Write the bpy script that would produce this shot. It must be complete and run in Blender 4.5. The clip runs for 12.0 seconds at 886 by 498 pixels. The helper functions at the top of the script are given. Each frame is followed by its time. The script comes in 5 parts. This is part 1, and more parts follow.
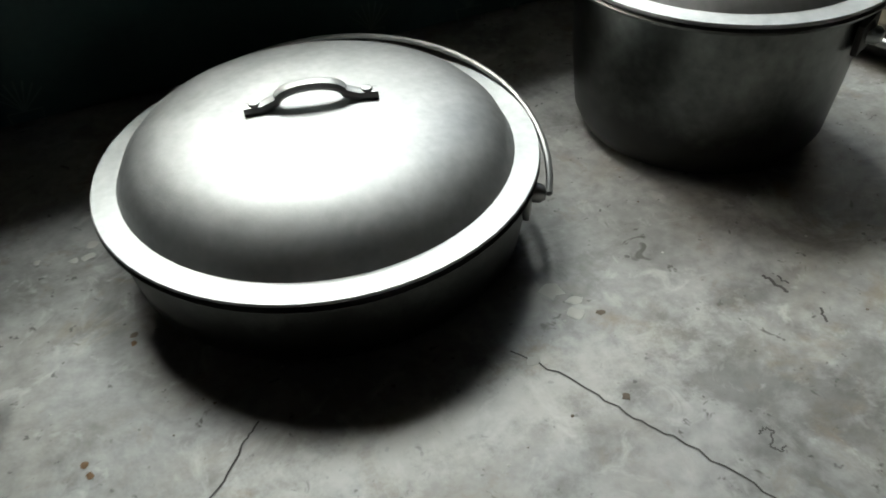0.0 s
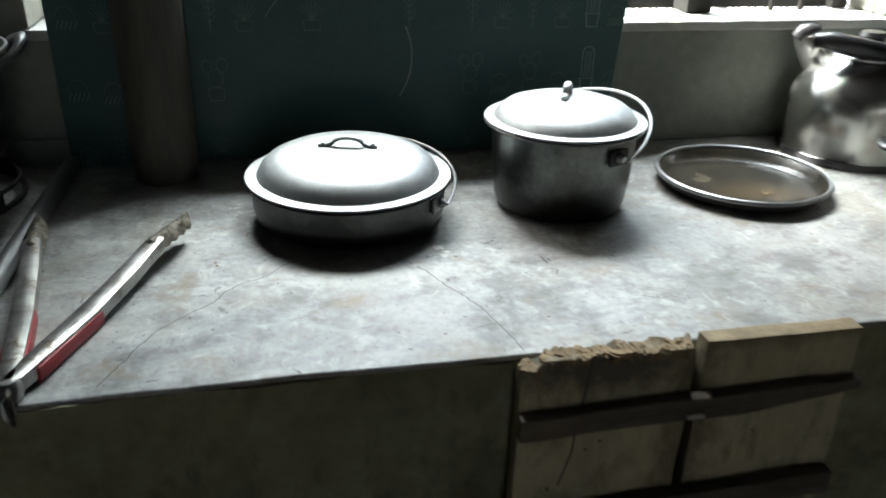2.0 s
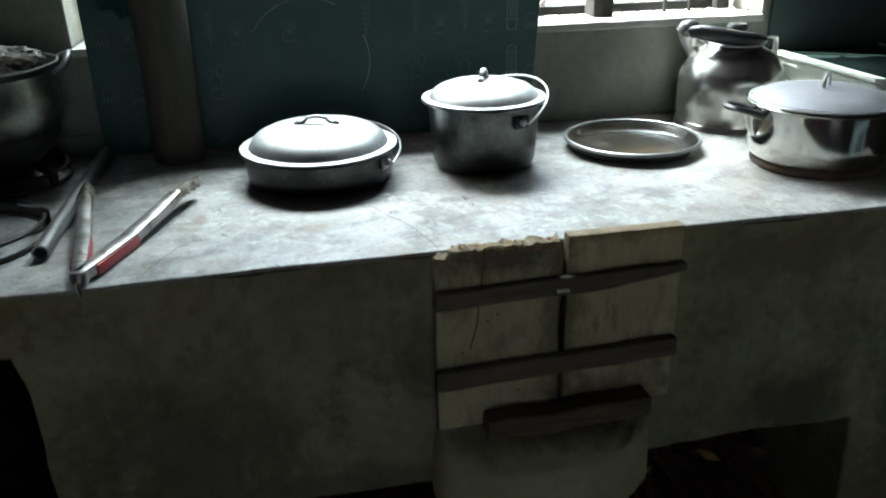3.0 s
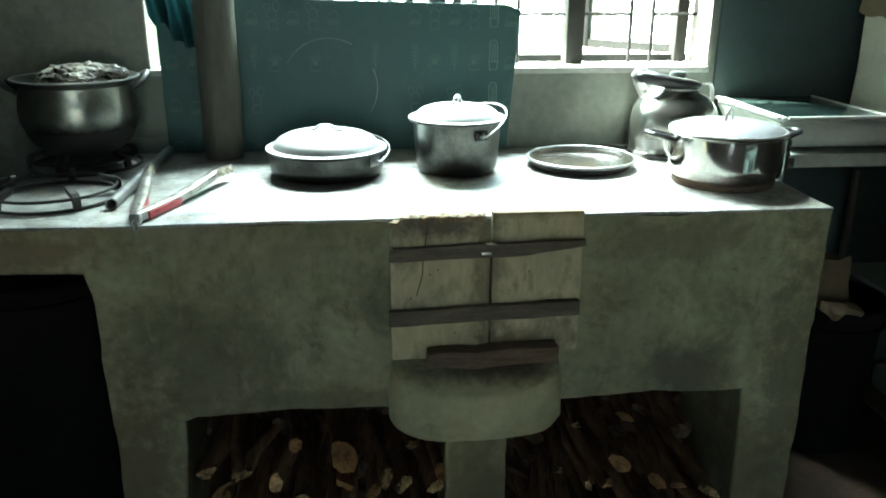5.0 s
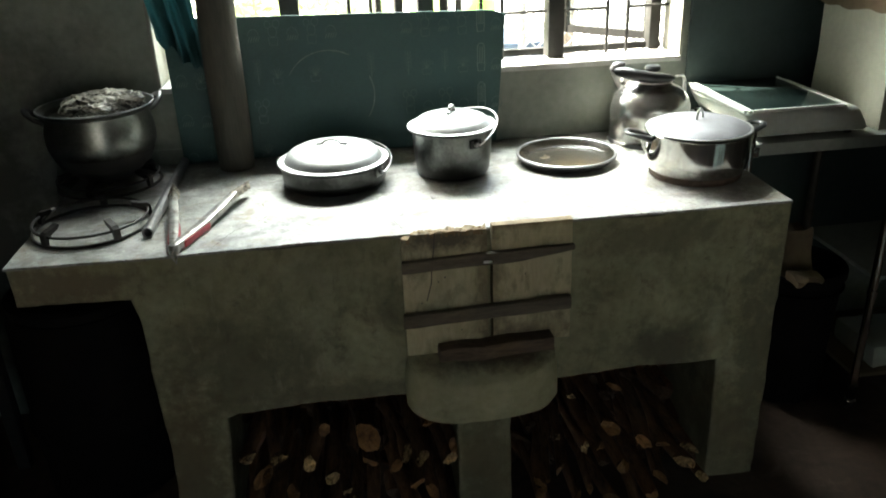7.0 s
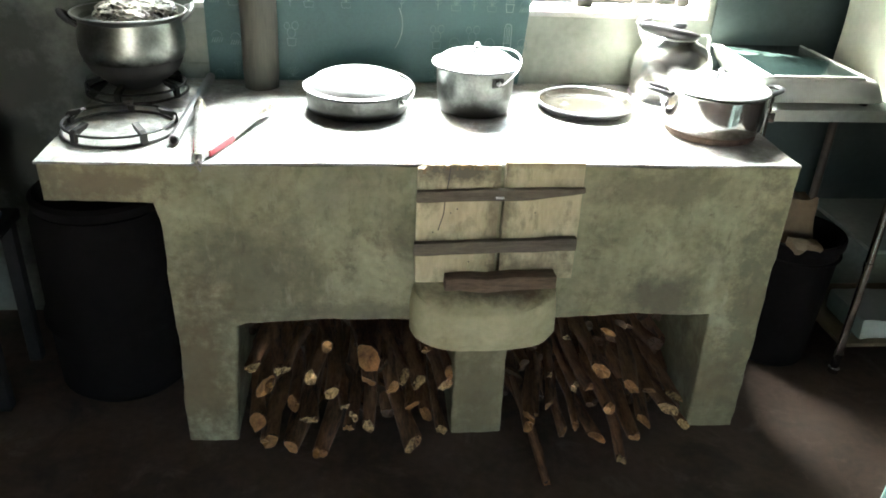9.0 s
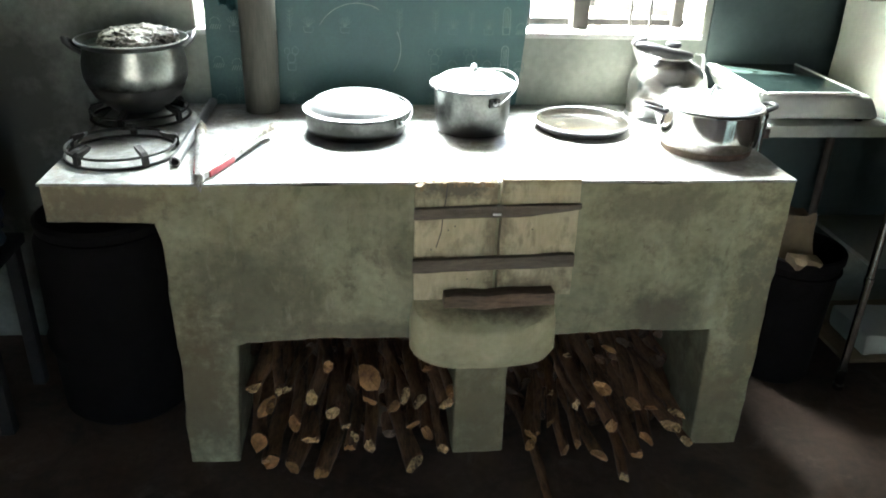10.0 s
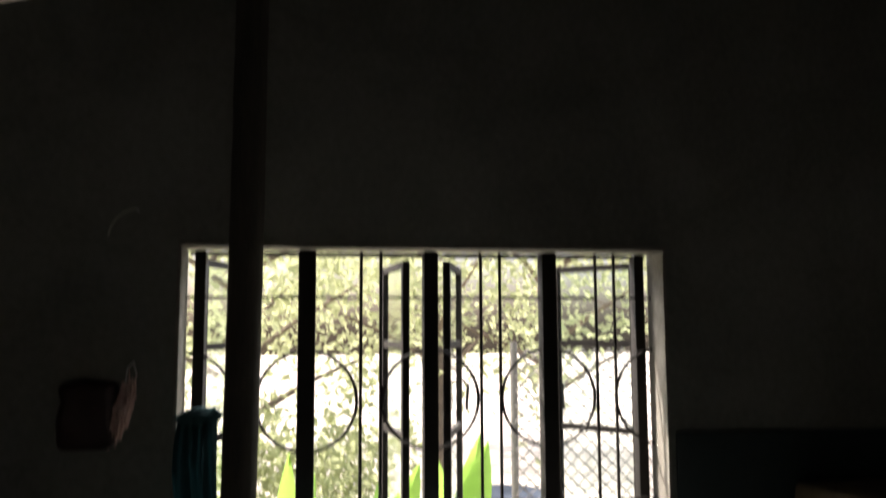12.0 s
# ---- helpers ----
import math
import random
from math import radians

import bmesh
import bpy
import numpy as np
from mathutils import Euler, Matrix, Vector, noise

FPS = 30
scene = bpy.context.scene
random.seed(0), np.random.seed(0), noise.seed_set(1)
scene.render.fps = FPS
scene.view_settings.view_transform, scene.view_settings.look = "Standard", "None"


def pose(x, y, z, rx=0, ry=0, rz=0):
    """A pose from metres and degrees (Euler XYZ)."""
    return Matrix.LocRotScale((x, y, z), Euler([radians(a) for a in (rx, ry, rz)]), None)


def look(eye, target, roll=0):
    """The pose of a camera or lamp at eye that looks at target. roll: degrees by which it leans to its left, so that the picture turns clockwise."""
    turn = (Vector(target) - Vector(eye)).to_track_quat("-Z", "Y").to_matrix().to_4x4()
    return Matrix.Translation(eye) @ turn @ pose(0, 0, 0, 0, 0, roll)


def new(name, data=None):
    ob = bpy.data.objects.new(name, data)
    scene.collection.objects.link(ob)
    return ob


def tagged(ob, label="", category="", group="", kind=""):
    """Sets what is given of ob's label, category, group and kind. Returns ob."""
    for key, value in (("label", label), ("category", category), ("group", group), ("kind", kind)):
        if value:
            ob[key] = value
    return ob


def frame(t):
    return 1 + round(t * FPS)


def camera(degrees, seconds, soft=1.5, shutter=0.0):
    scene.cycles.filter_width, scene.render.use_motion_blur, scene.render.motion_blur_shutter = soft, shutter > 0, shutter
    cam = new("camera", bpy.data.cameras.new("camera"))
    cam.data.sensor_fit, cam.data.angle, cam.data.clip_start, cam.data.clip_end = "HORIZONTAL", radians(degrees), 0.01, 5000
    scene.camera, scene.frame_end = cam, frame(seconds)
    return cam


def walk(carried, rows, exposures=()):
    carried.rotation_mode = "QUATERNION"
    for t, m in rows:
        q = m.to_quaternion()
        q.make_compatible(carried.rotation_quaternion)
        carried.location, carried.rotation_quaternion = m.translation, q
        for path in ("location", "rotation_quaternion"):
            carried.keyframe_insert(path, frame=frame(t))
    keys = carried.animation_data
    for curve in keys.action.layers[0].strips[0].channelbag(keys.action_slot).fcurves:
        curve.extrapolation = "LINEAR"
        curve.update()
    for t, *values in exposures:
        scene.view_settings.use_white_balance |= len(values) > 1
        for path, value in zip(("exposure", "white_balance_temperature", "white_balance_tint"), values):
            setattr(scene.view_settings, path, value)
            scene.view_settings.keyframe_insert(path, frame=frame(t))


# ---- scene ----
cam = camera(58.46, 12.0, soft=1.7, shutter=0.4)
EXPOSURES = [(0.0, 2.05, 6700, 8), (0.5, 2.15, 6700, 8), (1.5, 2.7, 6400, 6), (2.0, 3.05, 6200, 8), (2.5, 3.1, 6000, 4), (3.5, 3.7, 5900, 4), (5.5, 5.0, 5900, -14), (6.0, 4.75, 6100, -12), (6.3, 5.6, 6300, -6), (6.5, 5.6, 6500, -2), (7.0, 4.05, 6700, 4), (8.9, 6.45, 6500, 6), (9.1, 6.35, 6500, 6), (9.4, 6.05, 6400, 6), (10.2, 5.9, 6200, 6), (10.6, 4.85, 6100, 0), (11.0, 2.75, 5900, 8), (11.5, 1.55, 6900, 14), (12.0, 1.45, 6900, 20)]
PATH = [
    (0, (0.0906, -0.0427, 1.1545), (0.6688, 1.3539, -0.1556), -3.08),
    (0.5, (0.0760, -0.1088, 1.1873), (0.5835, 1.3447, -0.0902), -3.95),
    (1, (0.0052, -0.2482, 1.2285), (0.6015, 1.3120, 0.1284), -1.49),
    (1.5, (0.0233, -0.4227, 1.2756), (0.6171, 1.2239, 0.3089), -1.94),
    (2, (0.1031, -0.6661, 1.2587), (0.4718, 1.0954, 0.3871), 1.44),
    (2.5, (0.1317, -0.8523, 1.2738), (0.4784, 0.9684, 0.5235), -0.90),
    (3, (0.1360, -1.0500, 1.2683), (0.4853, 0.7504, 0.4688), -1.31),
    (3.5, (0.1920, -1.2203, 1.2647), (0.4598, 0.5852, 0.4470), -0.99),
    (3.7, (0.2218, -1.2946, 1.2526), (0.4748, 0.4940, 0.3961), 1.02),
    (5.5, (0.2778, -1.5396, 1.2548), (0.4607, 0.3582, 0.6514), -0.05),
    (6, (0.2801, -1.5922, 1.2672), (0.5371, 0.2766, 0.6048), -0.19),
    (6.3, (0.2626, -1.6118, 1.3397), (0.4179, 0.1481, 0.5383), 0.81),
    (6.5, (0.2439, -1.6159, 1.4085), (0.4239, 0.2230, 0.6423), -0.91),
    (6.7, (0.2308, -1.6160, 1.4595), (0.4218, 0.1750, 0.7386), -1.39),
    (7, (0.2198, -1.6162, 1.4892), (0.4405, 0.1938, 0.6678), -2.28),
    (9, (0.1898, -1.6863, 1.4749), (0.3984, 0.0702, 0.5415), 2.86),
    (9.5, (0.1940, -1.6983, 1.4705), (0.3852, 0.0799, 0.5758), 2.26),
    (10, (0.2107, -1.7138, 1.4554), (0.4004, 0.0786, 0.5885), 1.86),
    (10.5, (0.2265, -1.7167, 1.4442), (0.5498, 0.1489, 0.8003), 1.27),
    (11, (0.1853, -1.7188, 1.4985), (0.5126, 0.2186, 1.1282), -0.70),
    (11.5, (0.1167, -1.7099, 1.5332), (0.4576, 0.2583, 1.4354), -0.18),
    (12, (0.1487, -1.7580, 1.7009), (0.4443, 0.2092, 1.9059), -0.24),
]
walk(cam, [(t, look(eye, target, roll)) for t, eye, target, roll in PATH], EXPOSURES)

from mathutils.bvhtree import BVHTree

# ---- light ----
sky = bpy.data.worlds.new("sky")
scene.world = sky
sky.use_nodes = True
wn = sky.node_tree.nodes
sky_tex = wn.new("ShaderNodeTexSky")
sky_tex.sky_type = "NISHITA"
sky_tex.sun_disc = False
sky_tex.dust_density = 5.0
sky_tex.ozone_density = 0.6
sky_tex.sun_elevation = radians(58)
sky_tex.sun_rotation = radians(-60)
sky.node_tree.links.new(sky_tex.outputs[0], wn["Background"].inputs[0])
wn["Background"].inputs[1].default_value = 0.15

sun = new("sun", bpy.data.lights.new("sun", "SUN"))
sun.data.energy = 5.0
sun.data.angle = radians(0.5)
sun.data.color = (1.0, 0.95, 0.86)
sun.matrix_world = look((-4.0, 2.6, 7.0), (0, 0, 0))

# skylight that comes in at the window
window_sky = new("window_skylight", bpy.data.lights.new("window_skylight", "AREA"))
window_sky.data.shape = "RECTANGLE"
window_sky.data.size, window_sky.data.size_y = 1.6, 0.7
window_sky.data.energy = 32
window_sky.data.color = (0.93, 1.0, 0.98)
window_sky.matrix_world = look((0.5, 1.68, 3.05), (0.42, 0.36, 0.9))

# ---- materials ----


def lin(c):
    return (c[0], c[1], c[2], 1.0)


def surface(name, dark, light, scale=6.0, rough=0.6, metal=0.0, bump=0.15, fine=60.0, rough_var=0.12,
            stain=None, stain_at=0.62, stain_scale=2.2, per_object=0.0, stretch=None, spec=0.5, mid=0.5, spread=0.2):
    """Two-scale mottled surface: broad patches, fine grain, optional stains, relief."""
    m = bpy.data.materials.new(name)
    m.use_nodes = True
    nt = m.node_tree
    n, link = nt.nodes, nt.links.new
    bsdf = n["Principled BSDF"]
    co = n.new("ShaderNodeTexCoord")
    src = co.outputs["Object"]
    if stretch:
        mp = n.new("ShaderNodeMapping")
        mp.inputs["Scale"].default_value = stretch
        link(src, mp.inputs["Vector"])
        src = mp.outputs["Vector"]
    if per_object:
        info = n.new("ShaderNodeObjectInfo")
        add = n.new("ShaderNodeVectorMath")
        add.operation = "MULTIPLY_ADD"
        add.inputs[1].default_value = (1, 1, 1)
        cmb = n.new("ShaderNodeCombineXYZ")
        mul = n.new("ShaderNodeMath")
        mul.operation = "MULTIPLY"
        mul.inputs[1].default_value = 37.0
        link(info.outputs["Random"], mul.inputs[0])
        for k in range(3):
            link(mul.outputs[0], cmb.inputs[k])
        link(src, add.inputs[0])
        link(cmb.outputs[0], add.inputs[2])
        src = add.outputs[0]
    big = n.new("ShaderNodeTexNoise")
    big.inputs["Scale"].default_value = scale
    big.inputs["Detail"].default_value = 8
    big.inputs["Roughness"].default_value = 0.62
    big.inputs["Distortion"].default_value = 0.6
    small = n.new("ShaderNodeTexNoise")
    small.inputs["Scale"].default_value = fine
    small.inputs["Detail"].default_value = 5
    link(src, big.inputs["Vector"])
    link(src, small.inputs["Vector"])
    mixf = n.new("ShaderNodeMix")
    mixf.inputs[0].default_value = 0.32
    link(big.outputs["Fac"], mixf.inputs[2])
    link(small.outputs["Fac"], mixf.inputs[3])
    ramp = n.new("ShaderNodeValToRGB")
    ramp.color_ramp.elements[0].position = mid - spread
    ramp.color_ramp.elements[1].position = mid + spread
    ramp.color_ramp.elements[0].color = lin(dark)
    ramp.color_ramp.elements[1].color = lin(light)
    link(mixf.outputs[0], ramp.inputs[0])
    col = ramp.outputs[0]
    if stain:
        st = n.new("ShaderNodeTexNoise")
        st.inputs["Scale"].default_value = stain_scale
        st.inputs["Detail"].default_value = 9
        st.inputs["Roughness"].default_value = 0.7
        st.inputs["Distortion"].default_value = 0.35
        link(src, st.inputs["Vector"])
        sr = n.new("ShaderNodeValToRGB")
        sr.color_ramp.elements[0].position = stain_at
        sr.color_ramp.elements[1].position = min(1.0, stain_at + 0.13)
        link(st.outputs["Fac"], sr.inputs[0])
        mc = n.new("ShaderNodeMix")
        mc.data_type = "RGBA"
        link(sr.outputs[0], mc.inputs[0])
        link(col, mc.inputs[6])
        mc.inputs[7].default_value = lin(stain)
        col = mc.outputs[2]
    link(col, bsdf.inputs["Base Color"])
    bsdf.inputs["Metallic"].default_value = metal
    bsdf.inputs["Specular IOR Level"].default_value = spec
    rr = n.new("ShaderNodeMapRange")
    rr.inputs[3].default_value = max(0.03, rough - rough_var)
    rr.inputs[4].default_value = min(1.0, rough + rough_var)
    link(mixf.outputs[0], rr.inputs[0])
    link(rr.outputs[0], bsdf.inputs["Roughness"])
    if bump:
        bp = n.new("ShaderNodeBump")
        bp.inputs["Strength"].default_value = bump
        bp.inputs["Distance"].default_value = 0.004
        link(mixf.outputs[0], bp.inputs["Height"])
        link(bp.outputs[0], bsdf.inputs["Normal"])
    return m


def glass(name, tint=(0.9, 0.97, 0.95), rough=0.02):
    m = bpy.data.materials.new(name)
    m.use_nodes = True
    b = m.node_tree.nodes["Principled BSDF"]
    b.inputs["Base Color"].default_value = lin(tint)
    b.inputs["Roughness"].default_value = rough
    b.inputs["Transmission Weight"].default_value = 1.0
    b.inputs["IOR"].default_value = 1.45
    return m


def leaf_material(name, a, b):
    m = surface(name, a, b, scale=3.0, rough=0.5, bump=0.0, fine=20)
    nt = m.node_tree
    bs = nt.nodes["Principled BSDF"]
    tr = nt.nodes.new("ShaderNodeBsdfTranslucent")
    tr.inputs[0].default_value = (b[0] * 4.0, b[1] * 3.6, b[2] * 4.5, 1)
    mx = nt.nodes.new("ShaderNodeMixShader")
    mx.inputs[0].default_value = 0.5
    nt.links.new(bs.outputs[0], mx.inputs[1])
    nt.links.new(tr.outputs[0], mx.inputs[2])
    nt.links.new(mx.outputs[0], nt.nodes["Material Output"].inputs[0])
    return m




def add_blotch(m, colour, scale, lo, hi, detail=8, stretch=None, amount=1.0, distort=0.8):
    """Lays one more irregular stain over a surface's colour."""
    nt = m.node_tree
    n, link = nt.nodes, nt.links.new
    bsdf = n["Principled BSDF"]
    before = bsdf.inputs["Base Color"].links[0].from_socket
    co = n.new("ShaderNodeTexCoord")
    mp = n.new("ShaderNodeMapping")
    mp.inputs["Scale"].default_value = stretch or (1, 1, 1)
    mp.inputs["Location"].default_value = (scale * 0.37, scale * 0.11, lo)
    link(co.outputs["Object"], mp.inputs["Vector"])
    t = n.new("ShaderNodeTexNoise")
    t.inputs["Scale"].default_value = scale
    t.inputs["Detail"].default_value = detail
    t.inputs["Roughness"].default_value = 0.65
    t.inputs["Distortion"].default_value = distort
    link(mp.outputs[0], t.inputs["Vector"])
    r = n.new("ShaderNodeMapRange")
    r.inputs[1].default_value, r.inputs[2].default_value = lo, hi
    r.inputs[3].default_value, r.inputs[4].default_value = 0.0, amount
    link(t.outputs["Fac"], r.inputs[0])
    mc = n.new("ShaderNodeMix")
    mc.data_type = "RGBA"
    link(r.outputs[0], mc.inputs[0])
    link(before, mc.inputs[6])
    mc.inputs[7].default_value = lin(colour)
    link(mc.outputs[2], bsdf.inputs["Base Color"])
    return m


def add_patch(m, colour, centre, size, amount=0.8, ragged=0.9, scale=9.0):
    """One stain, or patch of painted shade, with a ragged outline at a place on the thing."""
    nt = m.node_tree
    n, link = nt.nodes, nt.links.new
    bsdf = n["Principled BSDF"]
    before = bsdf.inputs["Base Color"].links[0].from_socket
    co = n.new("ShaderNodeTexCoord")
    sub = n.new("ShaderNodeVectorMath")
    sub.operation = "SUBTRACT"
    sub.inputs[1].default_value = centre
    link(co.outputs["Object"], sub.inputs[0])
    div = n.new("ShaderNodeVectorMath")
    div.operation = "DIVIDE"
    div.inputs[1].default_value = size
    link(sub.outputs[0], div.inputs[0])
    ln = n.new("ShaderNodeVectorMath")
    ln.operation = "LENGTH"
    link(div.outputs[0], ln.inputs[0])
    t = n.new("ShaderNodeTexNoise")
    t.inputs["Scale"].default_value = scale
    t.inputs["Detail"].default_value = 9
    t.inputs["Roughness"].default_value = 0.68
    link(co.outputs["Object"], t.inputs["Vector"])
    ma = n.new("ShaderNodeMath")
    ma.operation = "MULTIPLY_ADD"
    ma.inputs[1].default_value = ragged * 3.0
    link(t.outputs["Fac"], ma.inputs[0])
    link(ln.outputs["Value"], ma.inputs[2])
    r = n.new("ShaderNodeMapRange")
    r.inputs[1].default_value, r.inputs[2].default_value = ragged * 1.5 + 1.1, ragged * 1.5 + 0.4
    r.inputs[3].default_value, r.inputs[4].default_value = 0.0, amount
    link(ma.outputs[0], r.inputs[0])
    mc = n.new("ShaderNodeMix")
    mc.data_type = "RGBA"
    link(r.outputs[0], mc.inputs[0])
    link(before, mc.inputs[6])
    mc.inputs[7].default_value = lin(colour)
    link(mc.outputs[2], bsdf.inputs["Base Color"])
    return m


M_TOP = surface("cement_worktop", (0.17, 0.17, 0.162), (0.5, 0.5, 0.485), scale=10, rough=0.52, bump=0.5, fine=110,
                stain=(0.15, 0.14, 0.12), stain_at=0.58, stain_scale=13)
add_blotch(M_TOP, (0.28, 0.245, 0.18), 7, 0.48, 0.66, amount=0.5)
add_blotch(M_TOP, (0.13, 0.127, 0.115), 4, 0.5, 0.64, amount=0.6, distort=0.5)
add_blotch(M_TOP, (0.1, 0.098, 0.09), 13, 0.53, 0.64, amount=0.55, detail=9, distort=0.4)
add_blotch(M_TOP, (0.6, 0.6, 0.58), 34, 0.58, 0.7, amount=0.5, detail=4)
add_blotch(M_TOP, (0.62, 0.62, 0.6), 8, 0.54, 0.7, amount=0.5, stretch=(1, 1.5, 1), distort=0.5)
add_blotch(M_TOP, (0.07, 0.065, 0.055), 55, 0.66, 0.72, amount=0.8, detail=3)
add_blotch(M_TOP, (0.1, 0.09, 0.075), 24, 0.66, 0.74, amount=0.7, detail=6, distort=0.8)
add_blotch(M_TOP, (0.12, 0.115, 0.1), 21, 0.54, 0.68, amount=0.55, detail=11, distort=0.3)
add_blotch(M_TOP, (0.58, 0.58, 0.55), 40, 0.6, 0.72, amount=0.5, detail=8, stretch=(1, 0.35, 1), distort=0.2)
add_blotch(M_TOP, (0.22, 0.17, 0.1), 17, 0.56, 0.68, amount=0.6, detail=7, distort=0.4)
add_blotch(M_TOP, (0.05, 0.047, 0.04), 120, 0.68, 0.74, amount=0.75, detail=2, distort=0.2)
for px, py, pr in ((0.378, 0.128, 0.022), (0.338, 0.116, 0.012), (0.292, 0.176, 0.01), (0.398, 0.208, 0.016), (0.42, 0.137, 0.018), (0.6, 0.12, 0.05), (0.75, 0.16, 0.04)):
    add_patch(M_TOP, (0.11, 0.108, 0.1), (px, py, 0.8), (pr * 1.6, pr, 9), 0.55, 0.9, 45)
add_patch(M_TOP, (0.58, 0.58, 0.55), (0.2, 0.2, 0.8), (0.16, 0.03, 9), 0.45, 1.2, 60)
M_PLASTER = surface("cement_plaster", (0.13, 0.131, 0.072), (0.42, 0.41, 0.255), scale=5, rough=0.85, bump=0.75, fine=48,
                    stain=(0.12, 0.1, 0.065), stain_at=0.57, stain_scale=4.5)
M_LEDGE = surface("sooty_cement", (0.29, 0.27, 0.155), (0.52, 0.49, 0.3), scale=8, rough=0.9, bump=0.35,
                  stain=(0.14, 0.115, 0.08), stain_at=0.64, stain_scale=6)
add_blotch(M_PLASTER, (0.48, 0.46, 0.33), 3.0, 0.53, 0.68, amount=0.35)
add_blotch(M_PLASTER, (0.08, 0.075, 0.06), 9, 0.6, 0.72, amount=0.45, stretch=(1, 1, 0.6), distort=0.3)
add_blotch(M_PLASTER, (0.26, 0.23, 0.12), 1.7, 0.45, 0.62, amount=0.55, distort=0.3)
add_blotch(M_PLASTER, (0.085, 0.085, 0.052), 2.6, 0.5, 0.66, amount=0.45, detail=10, distort=0.5)
add_blotch(M_PLASTER, (0.07, 0.06, 0.045), 30, 0.62, 0.72, amount=0.5, detail=6, distort=0.2)
add_blotch(M_LEDGE, (0.09, 0.07, 0.05), 14, 0.6, 0.72, amount=0.5, distort=0.3)
add_patch(M_PLASTER, (0.11, 0.1, 0.06), (-0.06, 0.0, 0.5), (0.2, 9, 0.2), 0.7)
add_blotch(M_PLASTER, (0.07, 0.068, 0.045), 34, 0.57, 0.7, amount=0.42, stretch=(1, 1, 0.45), distort=0.2)
add_blotch(M_PLASTER, (0.52, 0.52, 0.38), 24, 0.59, 0.74, amount=0.3, stretch=(1, 1, 0.35), distort=0.2)
add_patch(M_PLASTER, (0.09, 0.08, 0.055), (0.97, 0.0, 0.43), (0.13, 9, 0.09), 0.8, 0.7, 14)
add_patch(M_PLASTER, (0.1, 0.09, 0.06), (1.21, 0.0, 0.42), (0.07, 9, 0.4), 0.65, 1.3, 22)
add_patch(M_PLASTER, (0.16, 0.12, 0.075), (-0.42, 0.0, 0.75), (0.2, 9, 0.06), 0.75, 1.2, 26)
add_patch(M_PLASTER, (0.11, 0.1, 0.065), (0.93, 0.0, 0.74), (0.2, 9, 0.06), 0.55, 1.0, 16)
add_patch(M_PLASTER, (0.1, 0.085, 0.055), (0.2, 0.0, 0.4), (0.26, 9, 0.04), 0.6, 1.0, 20)
add_patch(M_PLASTER, (0.13, 0.095, 0.05), (-0.22, 0.0, 0.2), (0.14, 9, 0.3), 0.75, 1.1, 12)
add_patch(M_PLASTER, (0.15, 0.115, 0.06), (0.5, 0.0, 0.15), (0.1, 9, 0.2), 0.65, 1.1, 14)
add_patch(M_PLASTER, (0.15, 0.115, 0.065), (1.17, 0.0, 0.12), (0.1, 9, 0.2), 0.65, 1.1, 14)
add_patch(M_LEDGE, (0.06, 0.045, 0.03), (0.51, -0.03, 0.482), (0.2, 0.09, 0.028), 0.85, 0.6, 18)
add_patch(M_LEDGE, (0.085, 0.05, 0.03), (0.585, -0.07, 0.485), (0.12, 0.09, 0.022), 0.85, 0.8, 20)
M_WALL = surface("painted_wall", (0.14, 0.155, 0.13), (0.28, 0.3, 0.26), scale=2.2, rough=0.85, bump=0.25, fine=45,
                 stain=(0.15, 0.15, 0.13), stain_at=0.63, stain_scale=1.6)
# shade of the lower left corner, painted into the wall colour
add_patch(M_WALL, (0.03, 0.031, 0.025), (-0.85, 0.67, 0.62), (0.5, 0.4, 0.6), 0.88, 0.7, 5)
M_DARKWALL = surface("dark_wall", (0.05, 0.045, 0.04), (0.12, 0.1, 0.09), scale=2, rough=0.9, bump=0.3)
M_SILL = surface("pale_sill", (0.29, 0.29, 0.265), (0.47, 0.47, 0.435), scale=9, rough=0.7, bump=0.3)
M_REVEAL = surface("dull_reveal", (0.16, 0.15, 0.125), (0.33, 0.32, 0.28), scale=9, rough=0.85, bump=0.35)
M_FLOOR = surface("earth_floor", (0.036, 0.022, 0.014), (0.125, 0.082, 0.058), scale=3.5, rough=0.8, bump=0.5, fine=40,
                  stain=(0.1, 0.08, 0.066), stain_at=0.64, stain_scale=5)
add_blotch(M_FLOOR, (0.2, 0.15, 0.115), 7, 0.56, 0.72, amount=0.6, detail=9, distort=0.6)
add_blotch(M_FLOOR, (0.02, 0.013, 0.01), 4, 0.5, 0.66, amount=0.6)
M_ROOF = surface("sooty_roof", (0.03, 0.025, 0.022), (0.08, 0.065, 0.055), scale=3, rough=0.9)
M_ALU = surface("dull_aluminium", (0.35, 0.36, 0.355), (0.6, 0.61, 0.605), scale=11, rough=0.56, metal=1.0, bump=0.07,
                fine=160, rough_var=0.1)
# worn pot metal, darker than the lids to carry the bodies' shade
M_ALU_BODY = surface("worn_shaded_aluminium", (0.07, 0.074, 0.069), (0.22, 0.228, 0.216), scale=9, rough=0.36, metal=1.0, bump=0.06,
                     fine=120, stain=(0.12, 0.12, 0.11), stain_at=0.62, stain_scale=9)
# shade and dark reflections low on the pots, painted as a band
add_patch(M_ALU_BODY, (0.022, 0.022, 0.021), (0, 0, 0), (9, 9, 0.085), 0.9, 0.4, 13)
